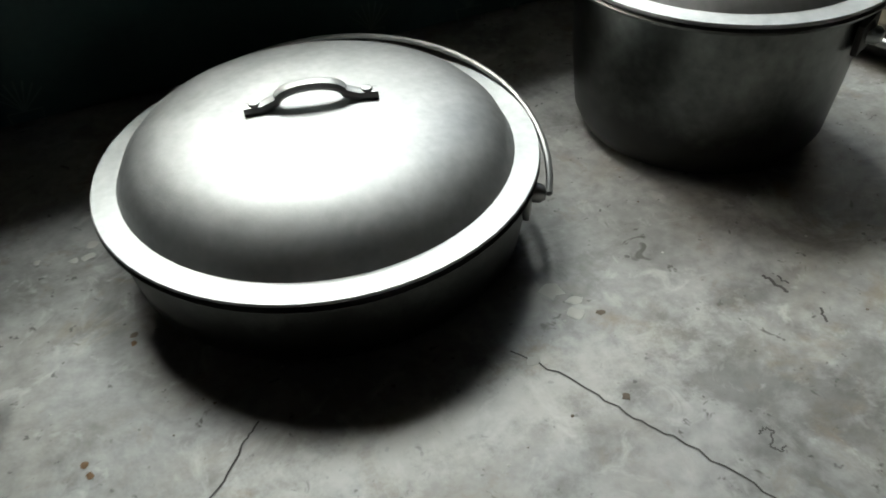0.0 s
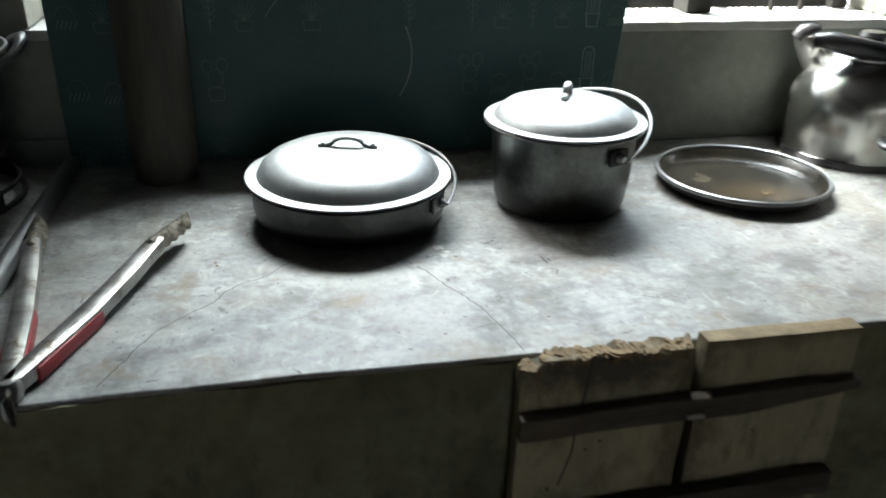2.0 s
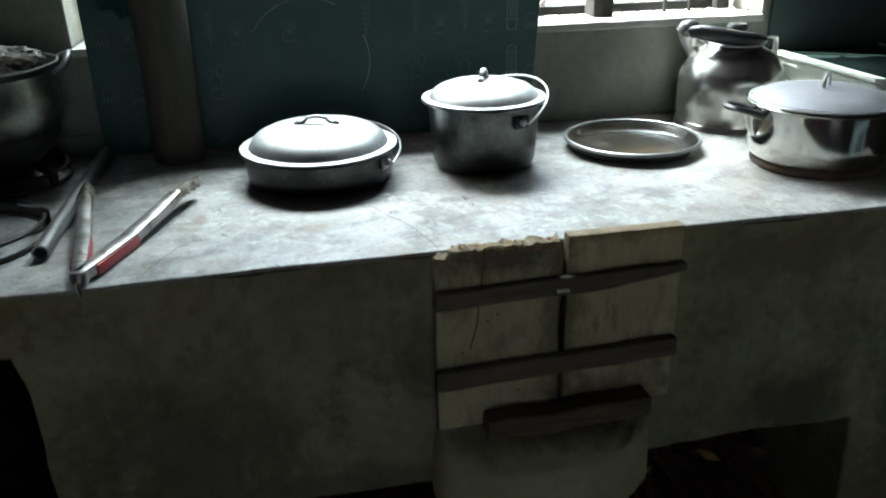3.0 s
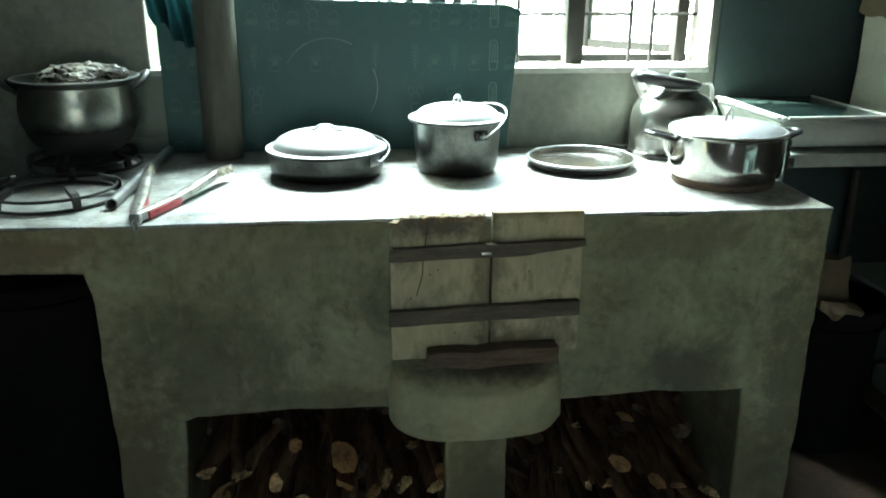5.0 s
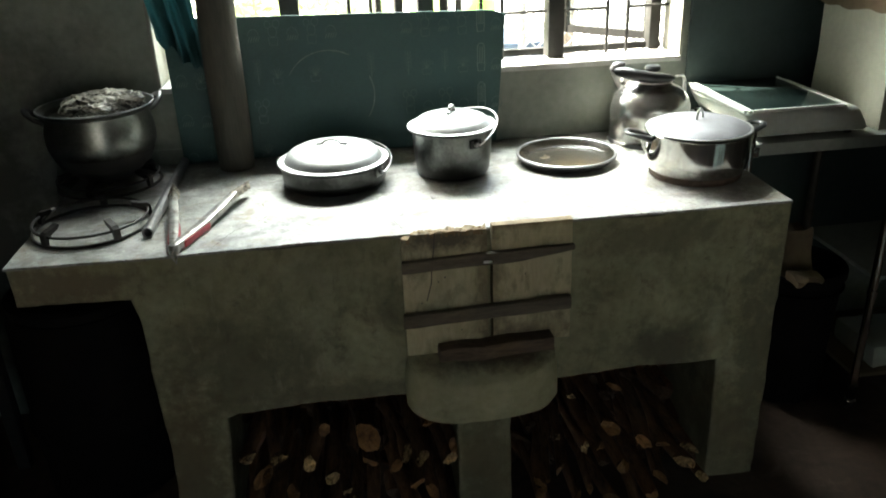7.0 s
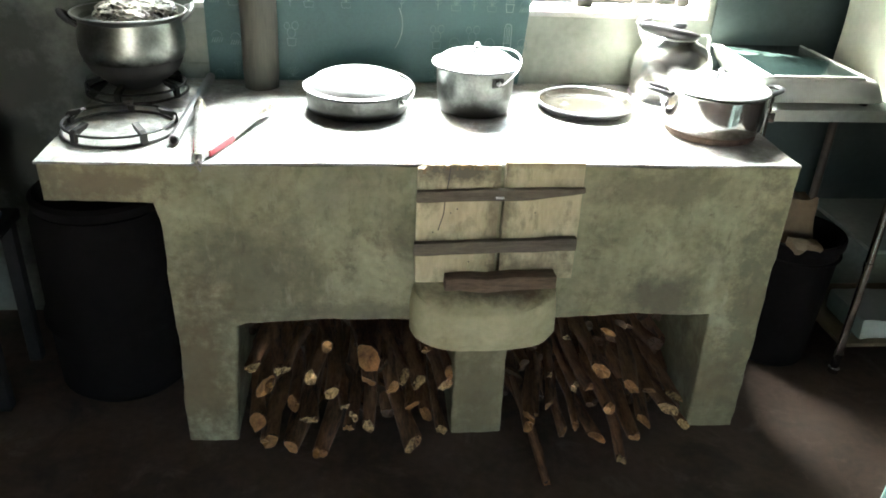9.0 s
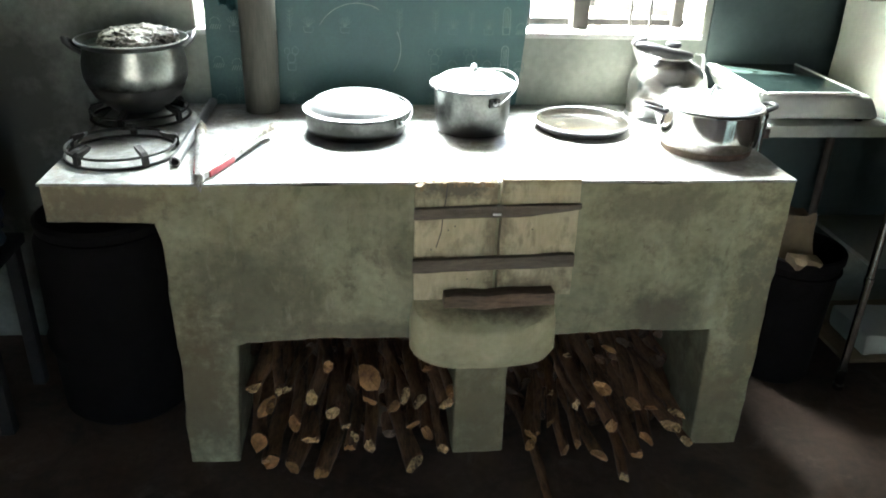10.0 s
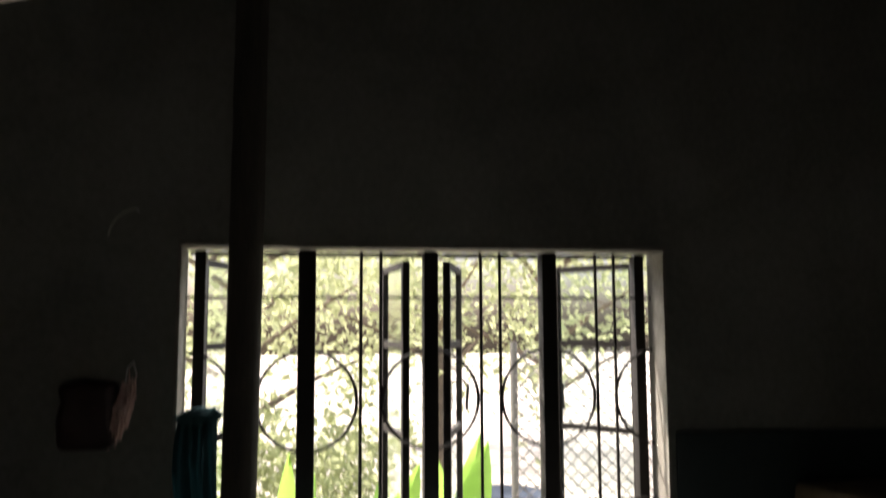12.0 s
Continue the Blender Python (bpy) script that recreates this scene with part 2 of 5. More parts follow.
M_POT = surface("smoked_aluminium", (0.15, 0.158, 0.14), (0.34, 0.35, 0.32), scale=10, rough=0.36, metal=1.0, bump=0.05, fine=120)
# soot band on the big pot, with the belly's shade painted in
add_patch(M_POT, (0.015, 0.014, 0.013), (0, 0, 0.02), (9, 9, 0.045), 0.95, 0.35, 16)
M_STEEL = surface("polished_steel", (0.58, 0.58, 0.565), (0.74, 0.74, 0.72), scale=7, rough=0.36, metal=1.0, bump=0.0,
                  fine=90, rough_var=0.06, stretch=(1, 1, 0.4))
M_KETTLE = surface("dented_kettle_steel", (0.6, 0.6, 0.58), (0.76, 0.76, 0.74), scale=6, rough=0.26, metal=1.0, bump=0.01, fine=90, rough_var=0.06, stretch=(1, 1, 0.4))
M_POLISHED = surface("bright_pot_steel", (0.5, 0.49, 0.46), (0.68, 0.67, 0.64), scale=8, rough=0.13, metal=1.0, bump=0.012, fine=30, rough_var=0.05, stretch=(3, 3, 0.3))
M_SATIN = surface("satin_grey_metal", (0.19, 0.19, 0.205), (0.29, 0.29, 0.31), scale=14, rough=0.68, metal=1.0, bump=0.04, fine=150)
M_SOOT = surface("sooty_metal", (0.007, 0.007, 0.007), (0.032, 0.03, 0.028), scale=18, rough=0.7, metal=0.1, bump=0.2)
M_RUSTPAN = surface("rusty_pan", (0.012, 0.011, 0.009), (0.05, 0.042, 0.032), scale=5, rough=0.26, metal=0.0, spec=0.35, bump=0.03, rough_var=0.05,
                    stain=(0.13, 0.085, 0.042), stain_at=0.6, stain_scale=8)
add_patch(M_RUSTPAN, (0.13, 0.09, 0.042), (0.02, -0.035, 0.004), (0.07, 0.04, 9), 0.5, 1.2, 26)
# pale olive patch paints a reflection into the pan's inside
add_patch(M_RUSTPAN, (0.2, 0.17, 0.12), (-0.05, 0.03, 0.004), (0.02, 0.03, 9), 0.35, 0.8, 40)
M_RUST = surface("rusted_rim", (0.05, 0.035, 0.028), (0.16, 0.11, 0.08), scale=25, rough=0.8, bump=0.3)
M_IRON = surface("cast_iron", (0.008, 0.0075, 0.007), (0.03, 0.026, 0.023), scale=30, rough=0.5, metal=0.3, bump=0.25,
                 stain=(0.09, 0.05, 0.035), stain_at=0.66, stain_scale=14)
M_BLACK = surface("black_plastic", (0.012, 0.012, 0.013), (0.03, 0.03, 0.032), scale=20, rough=0.32, bump=0.03)
M_RED = surface("red_plastic_grip", (0.24, 0.012, 0.02), (0.4, 0.03, 0.04), scale=20, rough=0.4, bump=0.05)
M_TONGMETAL = surface("greasy_steel", (0.16, 0.15, 0.135), (0.55, 0.54, 0.51), scale=22, rough=0.4, metal=0.9, bump=0.12,
                      stain=(0.12, 0.09, 0.06), stain_at=0.55, stain_scale=25)
M_BURNT = surface("charred_metal_tip", (0.05, 0.038, 0.026), (0.46, 0.41, 0.33), scale=45, rough=0.6, metal=0.3, bump=0.4, spread=0.1)
M_PIPE = surface("dull_pipe", (0.2, 0.2, 0.2), (0.38, 0.38, 0.37), scale=18, rough=0.38, metal=0.8, bump=0.06)
M_BOARD = surface("dark_green_vinyl", (0.034, 0.075, 0.073), (0.06, 0.124, 0.119), scale=4, rough=0.55, bump=0.05, fine=130, spec=0.35)
M_PRINT = surface("faded_white_print", (0.1, 0.17, 0.165), (0.36, 0.44, 0.43), scale=30, rough=0.6, bump=0.0)
M_FAINT = surface("rubbed_white_print", (0.05, 0.11, 0.105), (0.17, 0.24, 0.23), scale=30, rough=0.6, bump=0.0)
M_SCUFF = surface("chalky_scuff", (0.12, 0.16, 0.16), (0.35, 0.4, 0.39), scale=30, rough=0.8, bump=0.0)
M_POLE = surface("weathered_pole", (0.034, 0.034, 0.028), (0.1, 0.094, 0.073), scale=6, rough=0.8, bump=0.35, fine=50,
                 stretch=(4, 4, 0.5), stain=(0.06, 0.055, 0.045), stain_at=0.6, stain_scale=5)
M_CLOTH = surface("teal_cloth", (0.012, 0.05, 0.056), (0.04, 0.125, 0.135), scale=5, rough=0.9, bump=0.2, fine=200)
M_WOOD = surface("weathered_plank", (0.375, 0.325, 0.188), (0.655, 0.585, 0.378), scale=5, rough=0.8, bump=0.35, fine=45,
                 stretch=(2.6, 2.6, 0.8), stain=(0.09, 0.07, 0.045), stain_at=0.58, stain_scale=3, per_object=1)
add_blotch(M_WOOD, (0.1, 0.085, 0.055), 11, 0.52, 0.68, amount=0.75, stretch=(1, 1, 0.6), distort=0.3)
add_patch(M_WOOD, (0.1, 0.085, 0.062), (0.415, -0.03, 0.797), (0.13, 9, 0.042), 0.92, 0.7, 30)
add_patch(M_WOOD, (0.12, 0.09, 0.055), (0.6, -0.03, 0.53), (0.12, 9, 0.04), 0.7, 0.9, 24)
add_patch(M_WOOD, (0.13, 0.1, 0.06), (0.515, -0.03, 0.66), (0.03, 9, 0.2), 0.6, 0.9, 24)
add_patch(M_WOOD, (0.17, 0.115, 0.06), (0.5, -0.018, 0.825), (9, 9, 0.022), 0.9, 0.3, 30)
M_CLEAT = surface("smoked_wood", (0.055, 0.046, 0.033), (0.19, 0.157, 0.112), scale=8, rough=0.85, bump=0.3,
                  stretch=(0.8, 5, 5), per_object=1)
M_OFFCUT = surface("brown_offcut", (0.045, 0.03, 0.02), (0.2, 0.14, 0.09), scale=14, rough=0.9, bump=0.5, stretch=(0.8, 4, 4), per_object=1)
M_SPLINTER = surface("splintered_wood", (0.1, 0.072, 0.04), (0.34, 0.245, 0.135), scale=60, rough=0.9, bump=0.4)
M_BARK = surface("firewood_bark", (0.03, 0.016, 0.009), (0.36, 0.185, 0.09), scale=9, rough=0.9, bump=0.7, fine=60,
                 stretch=(3, 0.7, 3), per_object=1, mid=0.55)
M_CUT = surface("cut_wood", (0.08, 0.042, 0.02), (0.74, 0.48, 0.22), scale=30, rough=0.85, bump=0.4, per_object=1, fine=140, mid=0.51, spread=0.1)
M_BROWNCUT = surface("weathered_wood_end", (0.06, 0.03, 0.016), (0.5, 0.25, 0.09), scale=24, rough=0.9, bump=0.4, per_object=1, fine=140)
# shaded copy of the wood end, for logs deep in the openings
M_SHADECUT = surface("shaded_wood_end", (0.03, 0.018, 0.01), (0.14, 0.08, 0.045), scale=9, rough=0.9, bump=0.4, per_object=1, fine=140)
M_WHITE = surface("white_enamel", (0.46, 0.49, 0.45), (0.62, 0.65, 0.6), scale=4, rough=0.35, bump=0.03,
                  stain=(0.36, 0.35, 0.29), stain_at=0.66, stain_scale=8)
M_GLASSTOP = surface("dark_glass_top", (0.006, 0.012, 0.011), (0.016, 0.025, 0.023), scale=6, rough=0.2, bump=0.0,
                     stain=(0.12, 0.13, 0.12), stain_at=0.68, stain_scale=14)
M_TABLE = surface("grey_painted_wood", (0.26, 0.28, 0.25), (0.42, 0.44, 0.4), scale=5, rough=0.7, bump=0.2)
M_PANEL = surface("dark_wall_panel", (0.018, 0.034, 0.034), (0.045, 0.068, 0.066), scale=2.5, rough=0.5, bump=0.1)
M_CARTON = surface("cream_carton", (0.42, 0.43, 0.35), (0.58, 0.58, 0.48), scale=5, rough=0.85, bump=0.1)
M_KRAFT = surface("brown_cardboard", (0.115, 0.085, 0.052), (0.22, 0.165, 0.1), scale=8, rough=0.9, bump=0.15)
M_CHROME = surface("chrome_post", (0.4, 0.4, 0.39), (0.62, 0.62, 0.6), scale=15, rough=0.2, metal=1.0, bump=0.02)
M_BIN = surface("black_bin_plastic", (0.005, 0.0045, 0.0045), (0.012, 0.01, 0.01), scale=8, rough=0.85, bump=0.1, spec=0.05)
M_SACK = surface("dark_blue_sack", (0.012, 0.022, 0.04), (0.03, 0.05, 0.08), scale=8, rough=0.85, bump=0.3)
M_FOIL = surface("crumpled_wrapper", (0.025, 0.022, 0.018), (0.46, 0.43, 0.36), scale=9, rough=0.35, bump=0.5, fine=50, spread=0.08, mid=0.49, stretch=(1, 2.4, 1.5))
M_PINK = surface("pale_pink_plastic", (0.5, 0.28, 0.23), (0.85, 0.68, 0.6), scale=30, rough=0.5, bump=0.3)
M_MAROON = surface("maroon_plastic", (0.014, 0.008, 0.007), (0.045, 0.02, 0.018), scale=10, rough=0.5, bump=0.2)
M_FRAME = surface("dark_window_wood", (0.009, 0.0085, 0.008), (0.026, 0.024, 0.022), scale=7, rough=0.8, bump=0.2, spec=0.25)
M_GRILLE = surface("painted_iron_bar", (0.008, 0.0075, 0.007), (0.024, 0.021, 0.019), scale=20, rough=0.7, bump=0.1, spec=0.25)
M_PANE = glass("window_glass")
M_SOIL = surface("pale_yard", (0.42, 0.39, 0.34), (0.6, 0.57, 0.51), scale=1.2, rough=0.95, bump=0.4)
M_LEAF = leaf_material("foliage", (0.075, 0.11, 0.045), (0.155, 0.19, 0.09))
M_LEAF2 = leaf_material("broad_leaf", (0.05, 0.12, 0.02), (0.1, 0.2, 0.03))
M_TRUNK = surface("tree_bark", (0.07, 0.055, 0.04), (0.2, 0.16, 0.12), scale=9, rough=0.95, bump=0.6)
M_WIRE = surface("galvanised_wire", (0.1, 0.1, 0.095), (0.2, 0.2, 0.19), scale=20, rough=0.6, metal=0.5, bump=0.0)
M_TEALPLASTIC = surface("pale_teal_plastic", (0.34, 0.46, 0.45), (0.45, 0.58, 0.56), scale=6, rough=0.4, bump=0.03)
M_DARKCLOTH = surface("dark_patterned_cloth", (0.01, 0.008, 0.01), (0.026, 0.022, 0.027), scale=12, rough=0.9, bump=0.2)
M_BLUE = surface("blue_print", (0.02, 0.05, 0.16), (0.04, 0.09, 0.25), scale=10, rough=0.5, bump=0.0)

# ---- building blocks ----


def mesh_of(name, bm, material, smooth=38):
    me = bpy.data.meshes.new(name)
    bm.normal_update()
    bm.to_mesh(me)
    bm.free()
    for mt in (material if isinstance(material, (list, tuple)) else (material,)):
        me.materials.append(mt)
    if smooth:
        for p in me.polygons:
            p.use_smooth = True
        me.set_sharp_from_angle(angle=radians(smooth))
    return me


def part(name, bm, material, parent, label="", smooth=38):
    ob = new(name, mesh_of(name, bm, material, smooth))
    ob.parent = parent
    if label:
        tagged(ob, label=label)
    return ob


def thing(name, at, label, category, group="", kind="", turn=0):
    ob = new(name)
    ob.empty_display_size = 0.05
    ob.matrix_basis = pose(*at, 0, 0, turn)
    return tagged(ob, label, category, group, kind)


def solo(name, bm, material, label, category, group="", kind="", at=(0, 0, 0), smooth=38):
    ob = new(name, mesh_of(name, bm, material, smooth))
    ob.location = at
    return tagged(ob, label, category, group, kind)


def block(x0, x1, y0, y1, z0, z1, bevel=0.0, seg=2, bm=None):
    bm = bm or bmesh.new()
    got = bmesh.ops.create_cube(bm, size=1.0)
    for v in got["verts"]:
        v.co = Vector((x0 + (v.co.x + 0.5) * (x1 - x0), y0 + (v.co.y + 0.5) * (y1 - y0), z0 + (v.co.z + 0.5) * (z1 - z0)))
    if bevel:
        es = list({e for v in got["verts"] for e in v.link_edges})
        bmesh.ops.bevel(bm, geom=es, offset=bevel, segments=seg, profile=0.6, affect="EDGES")
    return bm


def cuts(bm, step):
    lo = [min(v.co[k] for v in bm.verts) for k in range(3)]
    hi = [max(v.co[k] for v in bm.verts) for k in range(3)]
    for k in range(3):
        n = int((hi[k] - lo[k]) / step)
        for i in range(1, n):
            co, no = [0, 0, 0], [0, 0, 0]
            co[k], no[k] = lo[k] + (hi[k] - lo[k]) * i / n, 1
            bmesh.ops.bisect_plane(bm, geom=bm.verts[:] + bm.edges[:] + bm.faces[:], plane_co=co, plane_no=no)
    return bm


def uneven(bm, amp, size, seed=0.0, axes=(1, 1, 1)):
    for v in bm.verts:
        d = noise.noise_vector(v.co / size + Vector((seed, seed * 1.7, -seed)))
        v.co += Vector((d.x * axes[0], d.y * axes[1], d.z * axes[2])) * amp
    return bm


def lathe(profile, seg=56, bm=None, at=(0, 0, 0)):
    bm = bm or bmesh.new()
    rings = []
    for r, z in profile:
        if r < 1e-5:
            rings.append([bm.verts.new((at[0], at[1], at[2] + z))])
        else:
            rings.append([bm.verts.new((at[0] + r * math.cos(2 * math.pi * i / seg), at[1] + r * math.sin(2 * math.pi * i / seg),
                                        at[2] + z)) for i in range(seg)])
    for a, b in zip(rings, rings[1:]):
        for i in range(seg):
            j = (i + 1) % seg
            if len(a) == 1 and len(b) == 1:
                continue
            if len(a) == 1:
                bm.faces.new((a[0], b[j], b[i]))
            elif len(b) == 1:
                bm.faces.new((a[i], a[j], b[0]))
            else:
                bm.faces.new((a[i], a[j], b[j], b[i]))
    bmesh.ops.recalc_face_normals(bm, faces=bm.faces[:])
    return bm


def tube(pts, r, seg=8, closed=False, bm=None, flat=1.0, caps=True):
    """Sweep of a round (or flattened) section along points; r is one radius or one per point."""
    bm = bm or bmesh.new()
    pts = [Vector(p) for p in pts]
    n = len(pts)
    radii = r if isinstance(r, (list, tuple)) else [r] * n
    rings, up = [], None
    for i, p in enumerate(pts):
        a = pts[i - 1] if (i or closed) else p
        b = pts[(i + 1) % n] if (i < n - 1 or closed) else p
        d = (b - a).normalized()
        if up is None:
            up = Vector((0, 0, 1)) if abs(d.z) < 0.9 else Vector((0, 1, 0))
        side = d.cross(up).normalized()
        up = side.cross(d).normalized()
        rings.append([bm.verts.new(p + (side * math.cos(q) + up * math.sin(q) * flat) * radii[i])
                      for q in (2 * math.pi * k / seg for k in range(seg))])
    for i in range(n if closed else n - 1):
        a, b = rings[i], rings[(i + 1) % n]
        for k in range(seg):
            j = (k + 1) % seg
            bm.faces.new((a[k], a[j], b[j], b[k]))
    if caps and not closed:
        bm.faces.new(rings[0])
        bm.faces.new(rings[-1])
    bmesh.ops.recalc_face_normals(bm, faces=bm.faces[:])
    return bm


def arc(cx, cy, cz, r, a0, a1, n, u=(1, 0, 0), v=(0, 1, 0)):
    u, v = Vector(u), Vector(v)
    return [Vector((cx, cy, cz)) + (u * math.cos(a) + v * math.sin(a)) * r
            for a in (a0 + (a1 - a0) * i / (n - 1) for i in range(n))]


def ribbon(pts, width, normal, bm):
    """A thin flat stroke along points, lying on a surface with that normal."""
    pts = [Vector(p) for p in pts]
    nrm = Vector(normal)
    prev = None
    for i, p in enumerate(pts):
        d = (pts[min(i + 1, len(pts) - 1)] - pts[max(i - 1, 0)]).normalized()
        s = d.cross(nrm) * width / 2
        cur = (bm.verts.new(p + s), bm.verts.new(p - s))
        if prev:
            bm.faces.new((prev[0], cur[0], cur[1], prev[1]))
        prev = cur
    return bm


# ---- setting ----
TOP = 0.8          # worktop height
WY = 0.67          # room face of the window wall
WO = 0.8           # its outer face
WX0, WX1, WZ0, WZ1 = -0.282, 1.241, 1.002, 1.966
XL, XR, YB = -1.3, 2.7, -3.4

tagged(solo("ground", uneven(cuts(block(-60, 60, -60, 60, -0.3, -0.12), 6), 0.05, 5, axes=(0, 0, 1)), M_SOIL,
            "pale dry soil around the house", "ground"), kind="structure")
solo("floor", uneven(cuts(block(XL - 0.2, XR + 0.2, YB - 0.2, WO, -0.12, 0.0), 0.12), 0.004, 0.3, axes=(0, 0, 1)), M_FLOOR,
     "dark trodden earth-brown cement floor", "floor", kind="structure")

north = thing("wall_north", (0, 0, 0), "grey-green cement wall with a barred window", "wall", kind="structure")
for piece in ((XL, WX0, WY, WO, 0, 2.66), (WX1, XR, WY, WO, 0, 2.75), (WX0, WX1, WY, WO, 0, WZ0), (WX0, WX1, WY, WO, WZ1, 2.7)):
    bm = cuts(block(*piece), 0.09)
    if piece[5] > 2.6:
        for v in bm.verts:
            if v.co.z > piece[5] - 0.02:
                v.co.z = 2.671 + 0.2 * (v.co.x + 0.827)
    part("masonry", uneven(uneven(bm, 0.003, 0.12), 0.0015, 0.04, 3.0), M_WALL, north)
fill = block(-0.5, XR, WY + 0.01, WO - 0.01, 0.0, 0.19)
for v in fill.verts:
    v.co.z += 2.66 + 0.2 * (v.co.x + 0.827)
part("gable", fill, M_WALL, north)
# west wall takes the darker colour in place of the shade there
solo("wall_west", block(XL - 0.2, XL, YB, WO, 0, 2.72), M_DARKWALL, "side wall in a dark colour standing in for shade", "wall", kind="structure")
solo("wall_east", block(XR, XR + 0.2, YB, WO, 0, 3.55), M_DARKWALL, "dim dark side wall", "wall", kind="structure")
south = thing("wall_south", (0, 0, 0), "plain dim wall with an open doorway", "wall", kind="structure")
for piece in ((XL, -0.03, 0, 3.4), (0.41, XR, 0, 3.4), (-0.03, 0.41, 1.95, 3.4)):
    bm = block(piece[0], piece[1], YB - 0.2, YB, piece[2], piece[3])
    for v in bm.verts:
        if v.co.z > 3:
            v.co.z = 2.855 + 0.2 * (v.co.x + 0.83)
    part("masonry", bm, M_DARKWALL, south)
# added out of view to cut the sky light entering the doorway
solo("sky_blocker", block(-2.2, 2.6, YB - 3.7, YB - 0.21, 2.12, 2.16), M_ROOF, "unseen dark sheet added to block sky light at the doorway", "porch roof", kind="structure")
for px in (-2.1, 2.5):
    solo("porch_post", block(px - 0.04, px + 0.04, YB - 2.75, YB - 2.67, -0.14, 2.119, 0.005), M_CLEAT, "unseen wooden post added under the sky-blocking sheet", "post", kind="structure")
roof = bmesh.new()
block(XL - 0.5, XR + 0.5, YB - 0.5, 1.3, 0, 0.05, bm=roof)
for v in roof.verts:
    v.co.z += 2.86 + 0.2 * (v.co.x + 0.83)
solo("ceiling", roof, M_ROOF, "soot-dark sloping roof sheet", "ceiling", kind="structure")

# mortar band at the foot of the window wall
solo("trim", uneven(cuts(block(-0.6, -0.24, WY - 0.012, WY - 0.002, TOP + 0.001, TOP + 0.045, 0.004), 0.05), 0.002, 0.06), M_WALL,
     "rough mortar band along the wall foot", "trim", kind="structure")

# ---- window ----
win = thing("window_1", (0, 0, 0), "wide barred window with casements swung open outwards", "window", kind="structure")
part("window_sill", uneven(cuts(block(WX0 + 0.003, WX1 - 0.003, WY - 0.012, WO - 0.01, WZ0 + 0.001, WZ0 + 0.018, 0.004), 0.05), 0.0015, 0.05), M_SILL, win,
     "pale worn cement sill")
for x0, x1 in ((WX0 + 0.001, WX0 + 0.012), (WX1 - 0.012, WX1 - 0.001)):
    part("reveal", uneven(cuts(block(x0, x1, WY - 0.01, WO - 0.01, WZ0 + 0.02, WZ1 - 0.014, 0.003), 0.06), 0.0015, 0.05), M_REVEAL, win, "dull cement reveal")
part("head", uneven(cuts(block(WX0 + 0.001, WX1 - 0.001, WY - 0.01, WO - 0.01, WZ1 - 0.013, WZ1 - 0.001, 0.003), 0.06), 0.0015, 0.05), M_REVEAL, win, "dull cement lintel face")
FZ0, FZ1 = WZ0 + 0.019, WZ1 - 0.014
for xc, w in ((0.096, 0.054), (0.485, 0.046), (0.873, 0.049)):
    part("mullion", block(xc - w / 2, xc + w / 2, 0.735, 0.795, FZ0, FZ1, 0.004), M_FRAME, win, "dark wooden mullion")
for xc, w in ((WX0 + 0.05, 0.034), (WX1 - 0.045, 0.034)):
    part("jamb", block(xc - w / 2, xc + w / 2, 0.775, 0.82, FZ0, FZ1, 0.004), M_FRAME, win, "dark wooden jamb")
part("bottom_rail", block(WX0 + 0.014, WX1 - 0.014, 0.797, 0.822, FZ0, FZ0 + 0.02, 0.003), M_FRAME, win)
part("top_rail", block(WX0 + 0.014, WX1 - 0.014, 0.797, 0.822, FZ1 - 0.014, FZ1, 0.003), M_FRAME, win)


def casement(hinge, free, handle):
    """A glazed leaf that stands open: hinge and free edge in plan."""
    a, b = Vector((*hinge, 0)), Vector((*free, 0))
    width = (b - a).length
    ang = math.degrees(math.atan2(b.y - a.y, b.x - a.x))
    leaf = part("casement", block(0, 0.026, -0.012, 0.012, FZ0 + 0.02, FZ1 - 0.02, 0.003), M_FRAME, win, "open dark-framed glass casement")
    leaf.matrix_basis = pose(a.x, a.y, 0, 0, 0, ang)
    bm = block(width - 0.026, width, -0.012, 0.012, FZ0 + 0.02, FZ1 - 0.02, 0.003)
    for z in (FZ0 + 0.02, FZ0 + 0.325, FZ0 + 0.62, FZ1 - 0.044):
        block(0.027, width - 0.027, -0.01, 0.01, z, z + 0.024, bm=bm)
    part("leaf_frame", bm, M_FRAME, leaf)
    pane = part("pane", block(0.02, width - 0.02, -0.002, 0.002, FZ0 + 0.03, FZ1 - 0.03), M_PANE, leaf, smooth=0)
    pane.visible_shadow = False
    if handle:
        part("latch", tube([(width - 0.013, -0.014, 1.52), (width - 0.01, -0.035, 1.5), (width - 0.013, -0.03, 1.44), (width - 0.02, -0.03, 1.41)], 0.006), M_GRILLE, leaf)


casement((1.21, 0.83), (0.988, 1.08), True)
casement((-0.235, 0.83), (-0.125, 1.14), False)
casement((0.415, 0.83), (0.37, 1.165), False)
casement((0.548, 0.83), (0.646, 1.165), True)

GY, CZ, CR = 0.764, 1.484, 0.155
grille = thing("window_grille", (0, 0, 0), "dark iron window grille with a row of rings", "grille")
pairs = (-0.124, -0.066, 0.2645, 0.327, 0.651, 0.714, 1.0385, 1.102)
for x in pairs:
    part("upright_bar", tube([(x, GY, FZ0), (x, GY, FZ1)], 0.0055, 6), M_GRILLE, grille)
